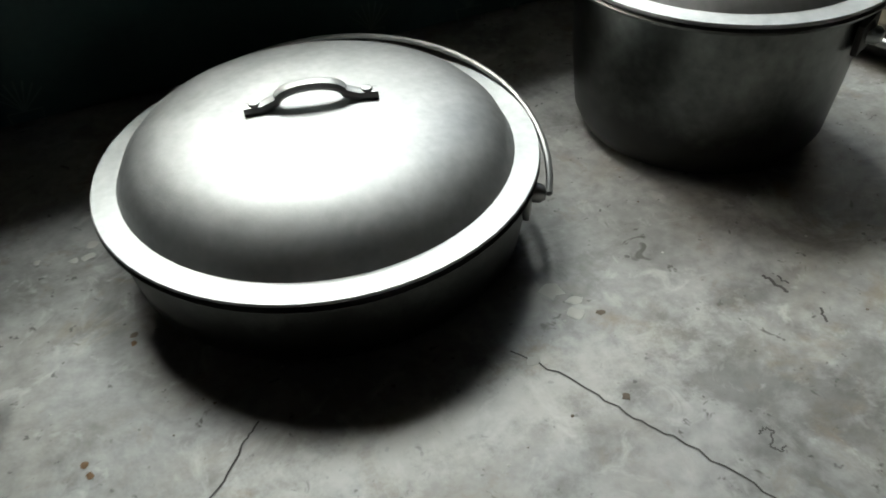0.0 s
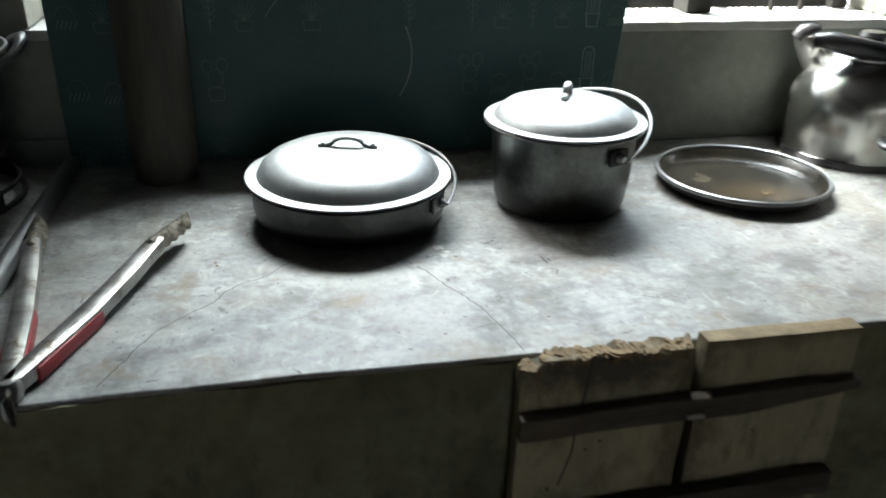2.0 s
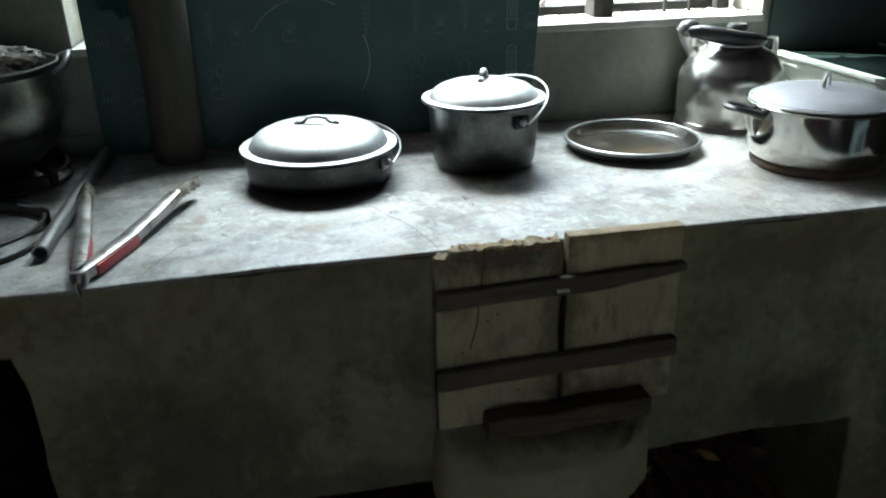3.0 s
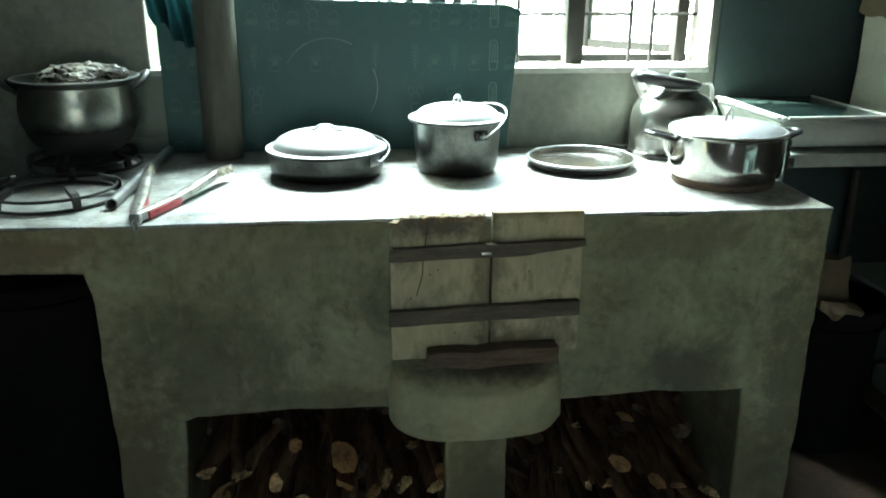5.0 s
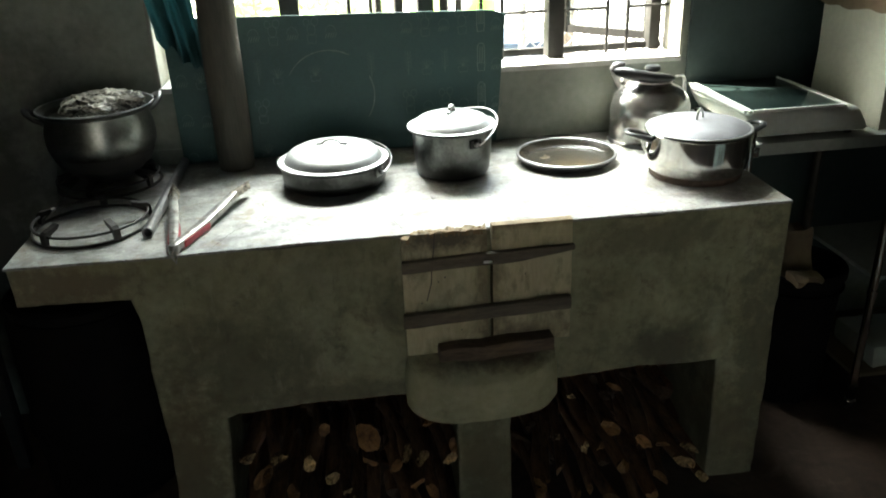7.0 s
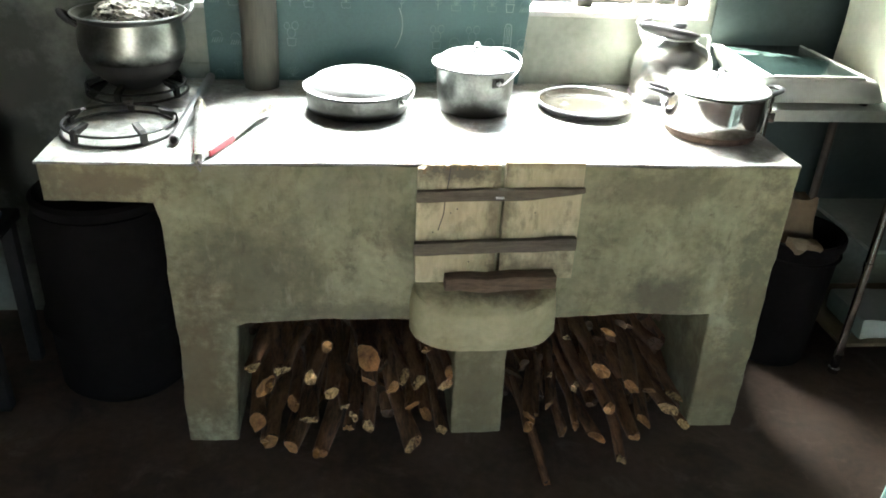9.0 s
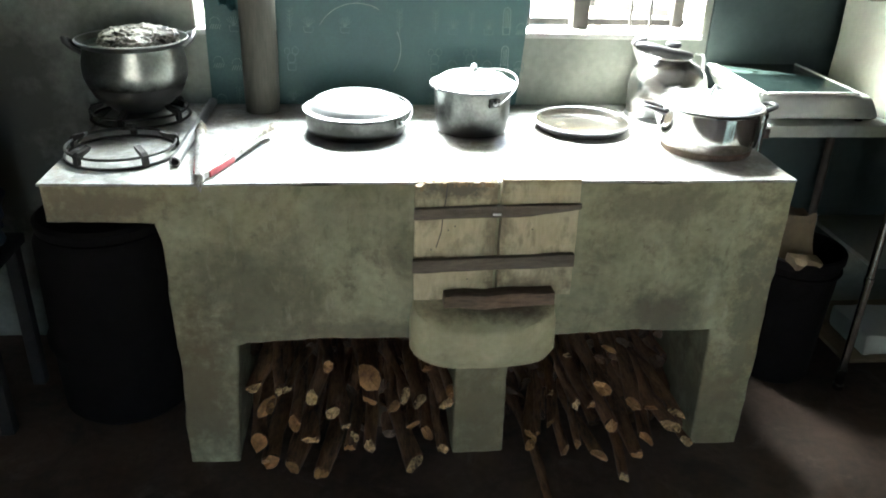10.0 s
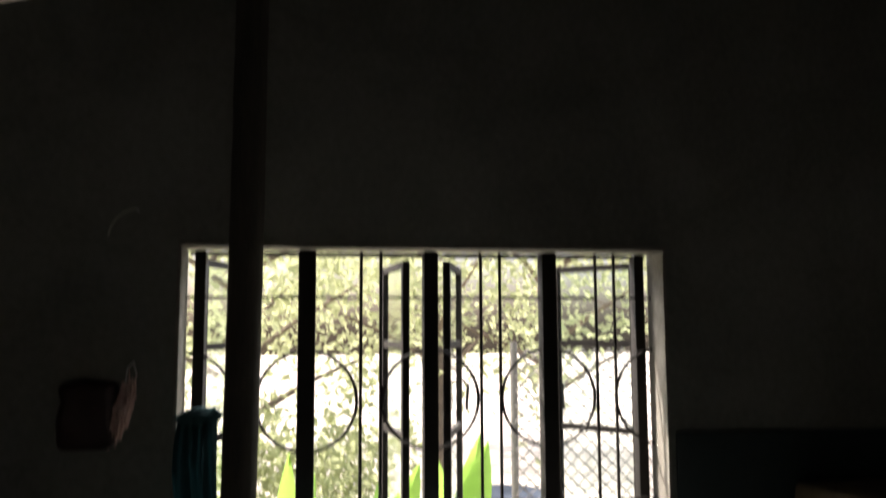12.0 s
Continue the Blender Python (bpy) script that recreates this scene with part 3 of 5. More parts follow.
for a, b in ((WX0 + 0.012, -0.124), (-0.066, 0.2645), (0.327, 0.651), (0.714, 1.0385), (1.102, WX1 - 0.012)):
    for z in (1.806, 1.155):
        part("cross_bar", tube([(a, GY, z), (b, GY, z)], 0.005, 6), M_GRILLE, grille)
ring_mesh = None
for x in (0.098, 0.486, 0.874):
    if ring_mesh is None:
        o = part("ring", tube(arc(0, 0, 0, CR, 0, 2 * math.pi * 39 / 40, 40, v=(0, 0, 1)), 0.0055, 6, closed=True), M_GRILLE, grille)
        ring_mesh = o.data
    else:
        o = new("ring", ring_mesh)
        o.parent = grille
    o.location = (x, GY + 0.004, CZ)
part("half_ring", tube(arc(WX0 + 0.004, GY + 0.004, CZ, CR, -math.pi / 2, math.pi / 2, 24, v=(0, 0, 1)), 0.0055, 6), M_GRILLE, grille)
part("half_ring", tube(arc(WX1 + 0.016, GY + 0.004, CZ, CR, math.pi * 0.55, math.pi * 1.45, 24, v=(0, 0, 1)), 0.0055, 6), M_GRILLE, grille)

# ---- concrete stove ----
stove = thing("concrete_stove", (0, 0, 0), "grey cement cooking counter with firewood openings below", "stove counter")
worktop = part("worktop", uneven(cuts(block(-0.519, 1.25, 0.0, WY - 0.003, 0.793, TOP, 0.0028, 3), 0.03), 0.0016, 0.09), M_TOP, stove, "worn cement-finished worktop")
shape = [(-0.517, 0.706), (-0.517, 0.7925), (1.249, 0.7925), (1.251, -0.01), (1.116, -0.01), (1.11, 0.376), (0.9, 0.382), (0.7, 0.374), (0.572, 0.37), (0.574, -0.01),
         (0.436, -0.01), (0.437, 0.36), (0.3, 0.372), (0.1, 0.378), (-0.09, 0.372), (-0.116, 0.362), (-0.138, -0.01), (-0.268, -0.01), (-0.262, 0.3), (-0.264, 0.66), (-0.274, 0.7)]
bm = bmesh.new()
front = bm.faces.new([bm.verts.new((x, 0.0005, z)) for x, z in shape])
ext = bmesh.ops.extrude_face_region(bm, geom=[front])
for v in ext["geom"]:
    if isinstance(v, bmesh.types.BMVert):
        v.co.y = WY - 0.012
bmesh.ops.recalc_face_normals(bm, faces=bm.faces[:])
edge_set = [e for e in bm.edges if all(v.co.y < 0.01 for v in e.verts) and not all(v.co.z > 0.79 for v in e.verts)]
bmesh.ops.bevel(bm, geom=edge_set, offset=0.008, segments=3, profile=0.6, affect="EDGES")
bmesh.ops.triangulate(bm, faces=[f for f in bm.faces if len(f.verts) > 4])
cuts(bm, 0.03)
uneven(bm, 0.004, 0.16, 3.0)
uneven(bm, 0.0032, 0.03, 6.0)
stove_body = part("body", bm, M_PLASTER, stove, "rough grey-green plastered front", smooth=55)
# dark sheet that puts shade at the back of the firewood openings
part("shade_back", block(-0.128, 1.112, WY - 0.06, WY - 0.014, 0, 0.37), M_DARKWALL, stove)

# rounded ash ledge in front of the fire hole
led = bmesh.new()
outline = [(0.312, -0.002)] + [(0.497 + 0.186 * math.copysign(abs(math.cos(a)) ** 0.85, math.cos(a)), -0.012 - 0.092 * abs(math.sin(a)) ** 0.85)
                               for a in (math.pi - math.pi * i / 22 for i in range(23))] + [(0.684, -0.002)]
lower = [led.verts.new((x * 0.94 + 0.03, y * 0.92, 0.343)) for x, y in outline]
middle = [led.verts.new((x, y, 0.365)) for x, y in outline]
upper = [led.verts.new((x, y, 0.44)) for x, y in outline]
inner = [led.verts.new((0.497 + (x - 0.497) * 0.95, y * 0.92, 0.452 + 0.04 * (1 + y / 0.1))) for x, y in outline]
for ra, rb in ((lower, middle), (middle, upper), (upper, inner)):
    for i in range(len(outline) - 1):
        led.faces.new((ra[i], ra[i + 1], rb[i + 1], rb[i]))
led.faces.new(inner)
led.faces.new(lower[::-1])
bmesh.ops.recalc_face_normals(led, faces=led.faces[:])
bmesh.ops.triangulate(led, faces=[f for f in led.faces if len(f.verts) > 4])
part("ash_ledge", uneven(led, 0.004, 0.05, 2.0), M_LEDGE, stove, "rounded sooty cement ledge", smooth=50)

M_CRACK = surface("crack_line", (0.05, 0.048, 0.044), (0.1, 0.095, 0.09), scale=40, rough=0.95, bump=0.0)


# the front edge swells a little
for ob in (worktop, stove_body):
    for v in ob.data.vertices:
        if v.co.y < 0.06 and v.co.z > 0.6:
            v.co.y -= 0.008 * math.exp(-((v.co.x + 0.2) / 0.16) ** 2) * min(1.0, (v.co.z - 0.6) / 0.1) * (1 - max(0.0, v.co.y) / 0.06)
top_tree = BVHTree.FromPolygons([v.co for v in worktop.data.vertices], [tuple(p.vertices) for p in worktop.data.polygons])


def top_at(x, y):
    hit = top_tree.ray_cast(Vector((x, y, 1.0)), Vector((0, 0, -1)))[0]
    return hit.z if hit else TOP


def crack(points, width, seed):
    rnd = random.Random(seed)
    fine_pts = []
    for (ax, ay), (bx, by) in zip(points, points[1:]):
        for i in range(6):
            k = i / 6
            px, py = ax + (bx - ax) * k + rnd.uniform(-0.0012, 0.0012), ay + (by - ay) * k + rnd.uniform(-0.0012, 0.0012)
            fine_pts.append((px, py, top_at(px, max(py, 0.004)) + 0.0003))
    part("crack", ribbon(fine_pts, width, (0, 0, 1), bmesh.new()), M_CRACK, worktop, smooth=0)


crack(((0.245, 0.232), (0.264, 0.202), (0.28, 0.165), (0.2925, 0.142), (0.311, 0.101), (0.321, 0.066), (0.329, 0.034), (0.334, 0.002)), 0.0011, 1)
crack(((0.095, 0.248), (0.086, 0.24), (0.067, 0.216), (0.039, 0.202), (0.021, 0.186), (0.009, 0.162), (-0.014, 0.143), (-0.05, 0.107), (-0.076, 0.046), (-0.094, 0.004)), 0.0011, 2)
crack(((0.292, 0.057), (0.305, 0.063), (0.321, 0.066)), 0.001, 3)

crack(((0.419, 0.218), (0.42, 0.207), (0.422, 0.195)), 0.0022, 4)
crack(((0.426, 0.212), (0.427, 0.203)), 0.0014, 5)
crack(((0.429, 0.178), (0.424, 0.165)), 0.0016, 6)
crack(((0.334, 0.124), (0.339, 0.125), (0.342, 0.121), (0.334, 0.115), (0.336, 0.11), (0.342, 0.111)), 0.001, 7)
crack(((0.51, 0.1), (0.53, 0.09), (0.545, 0.094), (0.56, 0.08)), 0.0009, 8)

# spills and crumbs on the worktop
M_SPOT = surface("dried_spill", (0.4, 0.4, 0.37), (0.62, 0.61, 0.57), scale=60, rough=0.9, bump=0.2)
M_CRUMB = surface("dark_crumb", (0.07, 0.055, 0.04), (0.2, 0.16, 0.12), scale=60, rough=0.9, bump=0.2)
rnd = random.Random(11)


def fleck(x, y, r, mat, name, lab):
    bm = bmesh.new()
    c = bm.verts.new((0, 0, 0.0008))
    ring = [bm.verts.new((r * rnd.uniform(0.5, 1.1) * math.cos(a), r * rnd.uniform(0.5, 1.1) * math.sin(a), 0.0002)) for a in (2 * math.pi * i / 9 for i in range(9))]
    for i in range(9):
        bm.faces.new((c, ring[i], ring[(i + 1) % 9]))
    solo(name, bm, mat, lab, "debris", group="crumbs on the worktop", at=(x, y, top_at(x, y) + 0.0001))


for x, y, r in ((0.291, 0.266, 0.009), (0.028, 0.453, 0.006), (0.024, 0.44, 0.005), (0.3, 0.252, 0.006), (0.015, 0.44, 0.004), (-0.009, 0.45, 0.0035), (0.295, 0.242, 0.006), (0.253, 0.22, 0.005)):
    fleck(x, y, r, M_SPOT, "dried_spill", "small pale dried spill on the worktop")
M_ORANGE = surface("orange_food_scrap", (0.09, 0.05, 0.025), (0.24, 0.14, 0.065), scale=160, rough=0.8, bump=0.2)
for x, y in ((0.041, 0.342), (0.007, 0.254), (0.005, 0.262)):
    fleck(x, y, 0.0026, M_ORANGE, "food_scrap", "dried brown food scrap on the worktop")
for i in range(34):
    fleck(rnd.uniform(-0.05, 0.6), rnd.uniform(0.03, 0.32), rnd.uniform(0.0005, 0.0013), M_SPOT, "pale_speck", "tiny pale speck on the worktop")
for i in range(26):
    fleck(rnd.uniform(-0.1, 0.65), rnd.uniform(0.02, 0.4), rnd.uniform(0.0006, 0.0018), M_CRUMB, "crumb", "tiny dark crumb on the worktop")
for x, y in ((0.042, 0.349), (0.309, 0.236), (0.382, 0.07), (0.286, 0.175)):
    fleck(x, y, 0.0032, M_CRUMB, "crumb", "tiny dark crumb on the worktop")

# ---- wooden hatch that leans on the fire hole ----
hatch = thing("wooden_hatch", (0, 0, 0), "weathered plank hatch with dark cleats leaning on the stove front", "hatch")


def plank(x0, x1, z0, z1, ragged):
    bm = block(x0, x1, -0.03, -0.007, z0, z1, 0.002)
    cuts(bm, 0.012)
    for v in bm.verts:
        if ragged and v.co.z > z1 - 0.02:
            k = (v.co.z - z1 + 0.02) / 0.02
            v.co.z += k * (-0.013 + 0.018 * noise.noise(Vector((v.co.x * 70, v.co.y * 60, 3))))
            v.co.y += k * 0.004 * noise.noise(Vector((v.co.x * 90, 5, v.co.z * 50)))
            if v.co.x < x0 + 0.03:
                v.co.z -= k * 0.012 * (x0 + 0.03 - v.co.x) / 0.03
    return uneven(bm, 0.0012, 0.05, x0)


pl = part("plank", plank(0.321, 0.513, 0.503, 0.819, True), M_WOOD, hatch, "split plank with a gnawed ragged top")
part("plank", plank(0.524, 0.709, 0.511, 0.815, False), M_WOOD, hatch, "weathered plank")
spl = bmesh.new()
for i in range(260):
    x = rnd.uniform(0.326, 0.51)
    h = rnd.uniform(0.001, 0.008)
    z = 0.806 - (0.01 if x < 0.345 else 0.0)
    y = rnd.uniform(-0.032, -0.012)
    block(x - rnd.uniform(0.001, 0.004), x + rnd.uniform(0.001, 0.004), y, y + rnd.uniform(0.004, 0.009), z - 0.008, z + h * 0.5, bm=spl)
part("splinter_fringe", uneven(spl, 0.0022, 0.012), M_SPLINTER, pl, "pale splintered edge", smooth=0)
split = ribbon([(0.395, -0.0318, 0.81), (0.392, -0.0318, 0.77), (0.386, -0.0318, 0.73), (0.384, -0.0318, 0.69), (0.372, -0.0318, 0.645)], 0.0022, (0, -1, 0), bmesh.new())
part("split", split, M_CRACK, pl, smooth=0)
for x0, x1, y0, z0, z1, t in ((0.318, 0.711, -0.048, 0.727, 0.755, 0.004), (0.316, 0.705, -0.05, 0.592, 0.624, 0.006), (0.392, 0.66, -0.07, 0.5, 0.535, 0.003)):
    bm = cuts(block(x0, x1, y0, -0.0325, z0, z1, 0.003), 0.03)
    for v in bm.verts:
        v.co.z += t * ((v.co.x - x0) / (x1 - x0) - 0.5) * 2
        if z0 > 0.7 and v.co.z < z0 + 0.012 and v.co.x > x0 + 0.27:
            v.co.z += 0.13 * (v.co.x - x0 - 0.27)
    part("cleat", uneven(bm, 0.002 if z0 > 0.52 else 0.006, 0.06, z0), M_CLEAT if z0 > 0.52 else M_OFFCUT, hatch, "dark smoked wooden cleat")
part("nail", block(0.499, 0.519, -0.058, -0.0525, 0.737, 0.742, 0.002), M_STEEL, hatch)
for x, z in ((0.4, 0.69), (0.415, 0.7), (0.36, 0.64), (0.45, 0.56), (0.6, 0.69)):
    part("nail_hole", lathe([(0.002, 0), (0, 0.0006)], 8, at=(0, 0, 0)), M_CRACK, pl).matrix_basis = pose(x, -0.0312, z, 90)

# ---- firewood ----


def log(x, y, z, r, length, yaw, pitch, i, cut):
    rl = random.Random(100 + i)
    n = 7
    pts = [(0.012 * math.sin(k * 1.1 + i), length * k / (n - 1), 0.01 * math.sin(k * 0.8 + 2 * i)) for k in range(n)]
    rad = [r * (1.0 + 0.12 * math.sin(k * 1.9 + i)) for k in range(n)]
    sides = rl.choice((10, 12, 13))
    bm = tube(pts, rad, sides, caps=False, flat=rl.uniform(0.5, 1.0))
    uneven(bm, r * 0.36, 0.03, i * 1.3)
    slant, tilt = rl.uniform(-1.1, 1.1), rl.uniform(-0.3, 1.2)
    for v in bm.verts:
        if v.co.y < 0.05:
            v.co.y += (v.co.x * slant + v.co.z * tilt) * (1 - v.co.y / 0.05)
    ob = new("firewood_log", mesh_of("firewood_log", bm, M_BARK, 45))
    ob.matrix_basis = pose(x, y, z, pitch, 0, yaw)
    tagged(ob, "split brown firewood stick stacked under the stove", "firewood", "firewood under the stove")
    ring = [v.co.copy() for v in list(ob.data.vertices)[:sides]]
    end = bmesh.new()
    c = end.verts.new(sum(ring, Vector()) / sides + Vector((rl.uniform(-0.005, 0.005), -0.004 + rl.uniform(-0.01, 0.004), 0)))
    vs = [end.verts.new(p + Vector((p.x * -0.06, rl.uniform(-0.011, 0.002), p.z * -0.06))) for p in ring]
    for k in range(sides):
        end.faces.new((c, vs[k], vs[(k + 1) % sides]))
    bmesh.ops.recalc_face_normals(end, faces=end.faces[:])
    part("cut_end", end, cut, ob, "pale cut end" if cut is M_CUT else "brown weathered end, darker in the rear rows for shade", smooth=0)


# front sticks: end at x and z, radius; the stack slopes back as it rises
LEFT_STACK = ((-0.094, 0.207, 0.023), (-0.069, 0.157, 0.02), (-0.088, 0.108, 0.021), (-0.026, 0.206, 0.015), (0.004, 0.197, 0.013), (-0.039, 0.175, 0.013),
              (0.065, 0.19, 0.018), (0.097, 0.236, 0.015), (0.006, 0.144, 0.016), (0.05, 0.105, 0.024), (-0.04, 0.054, 0.024), (0.021, 0.043, 0.026),
              (0.093, 0.041, 0.022), (0.108, 0.148, 0.02), (0.198, 0.221, 0.028), (0.205, 0.181, 0.02), (0.152, 0.124, 0.015), (0.183, 0.094, 0.015),
              (0.217, 0.091, 0.017), (0.274, 0.161, 0.02), (0.298, 0.171, 0.017), (0.316, 0.049, 0.026), (0.344, 0.17, 0.02), (0.335, 0.122, 0.02),
              (0.37, 0.111, 0.017), (0.367, 0.24, 0.019), (0.406, 0.158, 0.023), (0.416, 0.192, 0.013), (0.4, 0.079, 0.015), (0.166, 0.078, 0.016))
RIGHT_STACK = ((0.71, 0.186, 0.012), (0.758, 0.261, 0.012), (0.861, 0.268, 0.019), (0.833, 0.19, 0.022), (0.766, 0.159, 0.014), (0.812, 0.147, 0.019),
               (0.649, 0.086, 0.019), (0.666, 0.103, 0.011), (0.691, 0.112, 0.013), (0.625, 0.068, 0.013), (0.808, 0.064, 0.017), (0.867, 0.105, 0.021),
               (0.934, 0.047, 0.022), (0.967, 0.079, 0.018), (1.044, 0.129, 0.018), (1.014, 0.102, 0.02), (1.056, 0.082, 0.014), (0.729, 0.06, 0.014),
               (0.772, 0.065, 0.011), (0.989, 0.146, 0.02), (0.931, 0.153, 0.02))
li = 0
for stack, mid, lean in ((LEFT_STACK, 0.16, 1.0), (RIGHT_STACK, 0.84, 3.0)):
    for x, z, r in stack:
        rl = random.Random(li * 7 + 3)
        y = -0.1 + 0.815 * (z - 0.03)
        yaw = rl.uniform(-8, 8) + lean * (x - mid) / 0.25
        log(x, y, max(z, r * 1.05), r, 0.57 - y, yaw, rl.uniform(-1, 6), li, M_CUT if rl.random() < 0.42 else M_BROWNCUT)
        li += 1
# the rows behind and between, their ends coloured dark for the shade
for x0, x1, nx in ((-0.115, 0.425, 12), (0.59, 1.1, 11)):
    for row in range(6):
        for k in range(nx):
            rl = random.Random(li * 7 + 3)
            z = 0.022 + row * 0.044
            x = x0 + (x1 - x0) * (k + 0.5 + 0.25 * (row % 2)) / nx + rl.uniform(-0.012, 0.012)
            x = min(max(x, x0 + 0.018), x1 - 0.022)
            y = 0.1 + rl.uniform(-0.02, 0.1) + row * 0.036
            log(x, y, z + rl.uniform(0, 0.01), rl.choice((0.014, 0.018, 0.021, 0.024)), 0.58 - y, rl.uniform(-5, 5), rl.uniform(0, 3), li, M_SHADECUT)
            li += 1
log(0.672, -0.19, 0.014, 0.012, 0.6, 9, 6, 904, M_BROWNCUT)
log(0.875, -0.14, 0.018, 0.014, 0.6, 0, 9, 905, M_CUT)

# ---- pots ----


def strap_handle(parent, z, span, height, mat, turn, at=(0, 0)):
    """Riveted strap: two flat feet and an arched grip."""
    h = span / 2
    pts = [(-h, 0, 0.003), (-h * 0.72, 0, 0.0035), (-h * 0.5, 0, 0.007)]
    pts += [(h * 0.5 * math.cos(a), 0, 0.007 + (height - 0.007) * math.sin(a)) for a in (math.pi * (1 - i / 10) for i in range(1, 10))]
    pts += [(h * 0.5, 0, 0.007), (h * 0.72, 0, 0.0035), (h, 0, 0.003)]
    ob = part("lid_handle", tube(pts, 0.0055, 8, flat=0.62), mat, parent, "cast metal lid handle")
    ob.matrix_basis = pose(at[0], at[1], z, 0, 0, turn)
    for x in (-h * 0.84, h * 0.84):
        part("rivet", lathe([(0.004, 0.003), (0.0035, 0.0075), (0, 0.0085)], 10, at=(x, 0, 0)), mat, ob)


def bail(parent, r, z, axis_deg, lift_deg, mat, lug_r):
    """Wire bail hinged on two lugs, folded down to one side."""
    a = radians(axis_deg)
    u = Vector((math.cos(a), math.sin(a), 0))
    w = Vector((-math.sin(a), math.cos(a), 0))
    up = w * math.cos(radians(lift_deg)) + Vector((0, 0, 1)) * math.sin(radians(lift_deg))
    part("bail_handle", tube(arc(0, 0, z, r, 0, math.pi, 30, u=u, v=up), 0.0024, 8), mat, parent, "thin wire bail handle")
    for s in (1, -1):
        lug = bmesh.new()
        block(-0.017, 0.017, -0.003, 0.002, -0.011, 0.011, 0.002, bm=lug)
        lathe([(0.0, 0.0), (0.006, 0.001), (0.006, 0.006), (0.004, 0.009), (0, 0.01)], 12, lug)
        ob = part("lug", lug, M_SOOT if mat is M_ALU else mat, parent, "riveted bail lug")
        p = u * s * (lug_r + 0.002)
        ob.matrix_basis = Matrix.Translation((p.x, p.y, z)) @ Matrix.Rotation(a + (0 if s > 0 else math.pi) + math.pi / 2, 4, "Z")
        bolt = part("bolt", lathe([(0, 0), (0.0065, 0), (0.0065, 0.005), (0.004, 0.0085), (0, 0.009)], 12), mat, ob)
        bolt.matrix_basis = pose(0.0, -0.003, 0, 90)


# wide low pot
fp = thing("shallow_pot", (0.186, 0.391, TOP), "wide low aluminium pot with domed lid on the worktop", "cooking pot")
part("pot_body", lathe([(0, 0.002), (0.118, 0.002), (0.127, 0.005), (0.133, 0.012), (0.1355, 0.028), (0.1355, 0.058), (0.1432, 0.0605), (0.1445, 0.0625), (0.1425, 0.064), (0.126, 0.063), (0.126, 0.056), (0, 0.054)], 72), M_ALU_BODY, fp, "aluminium pot body with shade painted darker towards the base")
fl = part("lid", lathe([(0.1425, 0.0642), (0.1442, 0.0662), (0.1435, 0.0675), (0.128, 0.0682), (0.1262, 0.0712), (0.1215, 0.08), (0.1115, 0.0895), (0.094, 0.0975), (0.069, 0.103), (0.036, 0.1062), (0, 0.107)], 72), M_ALU, fp, "brushed domed aluminium lid")
strap_handle(fl, 0.1052, 0.082, 0.0145, M_ALU, -13, (-0.001, -0.008))
bail(fp, 0.151, 0.045, -34.5, 11.5, M_PIPE, 0.1355)

# taller pot
tp = thing("tall_pot", (0.501, 0.394, TOP), "deep aluminium pot with lid and shade painted on its base", "cooking pot")
part("pot_body", lathe([(0, 0.002), (0.082, 0.002), (0.092, 0.006), (0.0975, 0.018), (0.102, 0.06), (0.1055, 0.125), (0.1165, 0.1275), (0.1178, 0.13), (0.116, 0.1315), (0.101, 0.1305), (0.101, 0.12), (0, 0.118)], 72), M_ALU_BODY, tp, "aluminium pot body with shade painted darker towards the base")
tl = part("lid", lathe([(0.116, 0.1317), (0.1176, 0.1335), (0.117, 0.135), (0.1035, 0.1358), (0.1015, 0.1388), (0.0965, 0.146), (0.0865, 0.1535), (0.067, 0.16), (0.04, 0.1642), (0, 0.166)], 72), M_ALU, tp, "brushed domed aluminium lid")
strap_handle(tl, 0.1643, 0.052, 0.019, M_ALU, 62, (0.0, 0.0))
bail(tp, 0.126, 0.104, -65, 24, M_ALU, 0.1055)

# shallow pan
pan = thing("round_pan", (0.821, 0.421, TOP), "shallow rust-stained round metal pan without a lid", "pan")
part("dish", lathe([(0, 0.002), (0.112, 0.002), (0.121, 0.004), (0.1275, 0.011), (0.132, 0.0195), (0.1345, 0.0225)], 72), M_SOOT, pan, "sooty black underside")
part("inside", lathe([(0, 0.0035), (0.108, 0.0035), (0.117, 0.0055), (0.1235, 0.012), (0.1285, 0.0205), (0.1335, 0.0235)], 72), M_RUSTPAN, pan, "rust-stained dark inside")
part("rim", tube(arc(0, 0, 0.0225, 0.134, 0, 2 * math.pi * 71 / 72, 72), 0.0042, 8, closed=True), M_PIPE, pan, "worn bare metal rim")

# kettle
ket = thing("kettle", (1.108, 0.553, TOP), "steel whistling kettle with a black handle near the wall", "kettle")
part("kettle_body", uneven(lathe([(0, 0.0), (0.104, 0.0), (0.113, 0.004), (0.1145, 0.012), (0.111, 0.018), (0.1135, 0.05), (0.1145, 0.085), (0.112, 0.108), (0.104, 0.13), (0.09, 0.148), (0.074, 0.162), (0.062, 0.17), (0.058, 0.174), (0, 0.176)], 72), 0.0012, 0.055, 5.0), M_KETTLE, ket, "dented polished steel body")
part("base_ring", lathe([(0.1146, 0.001), (0.1175, 0.002), (0.118, 0.009), (0.1165, 0.0135), (0.1148, 0.0138)], 64), M_BLACK, ket, "black base ring")
kl = part("lid", lathe([(0.055, 0.1745), (0.056, 0.178), (0.04, 0.186), (0.015, 0.19), (0, 0.1905)], 40), M_STEEL, ket)
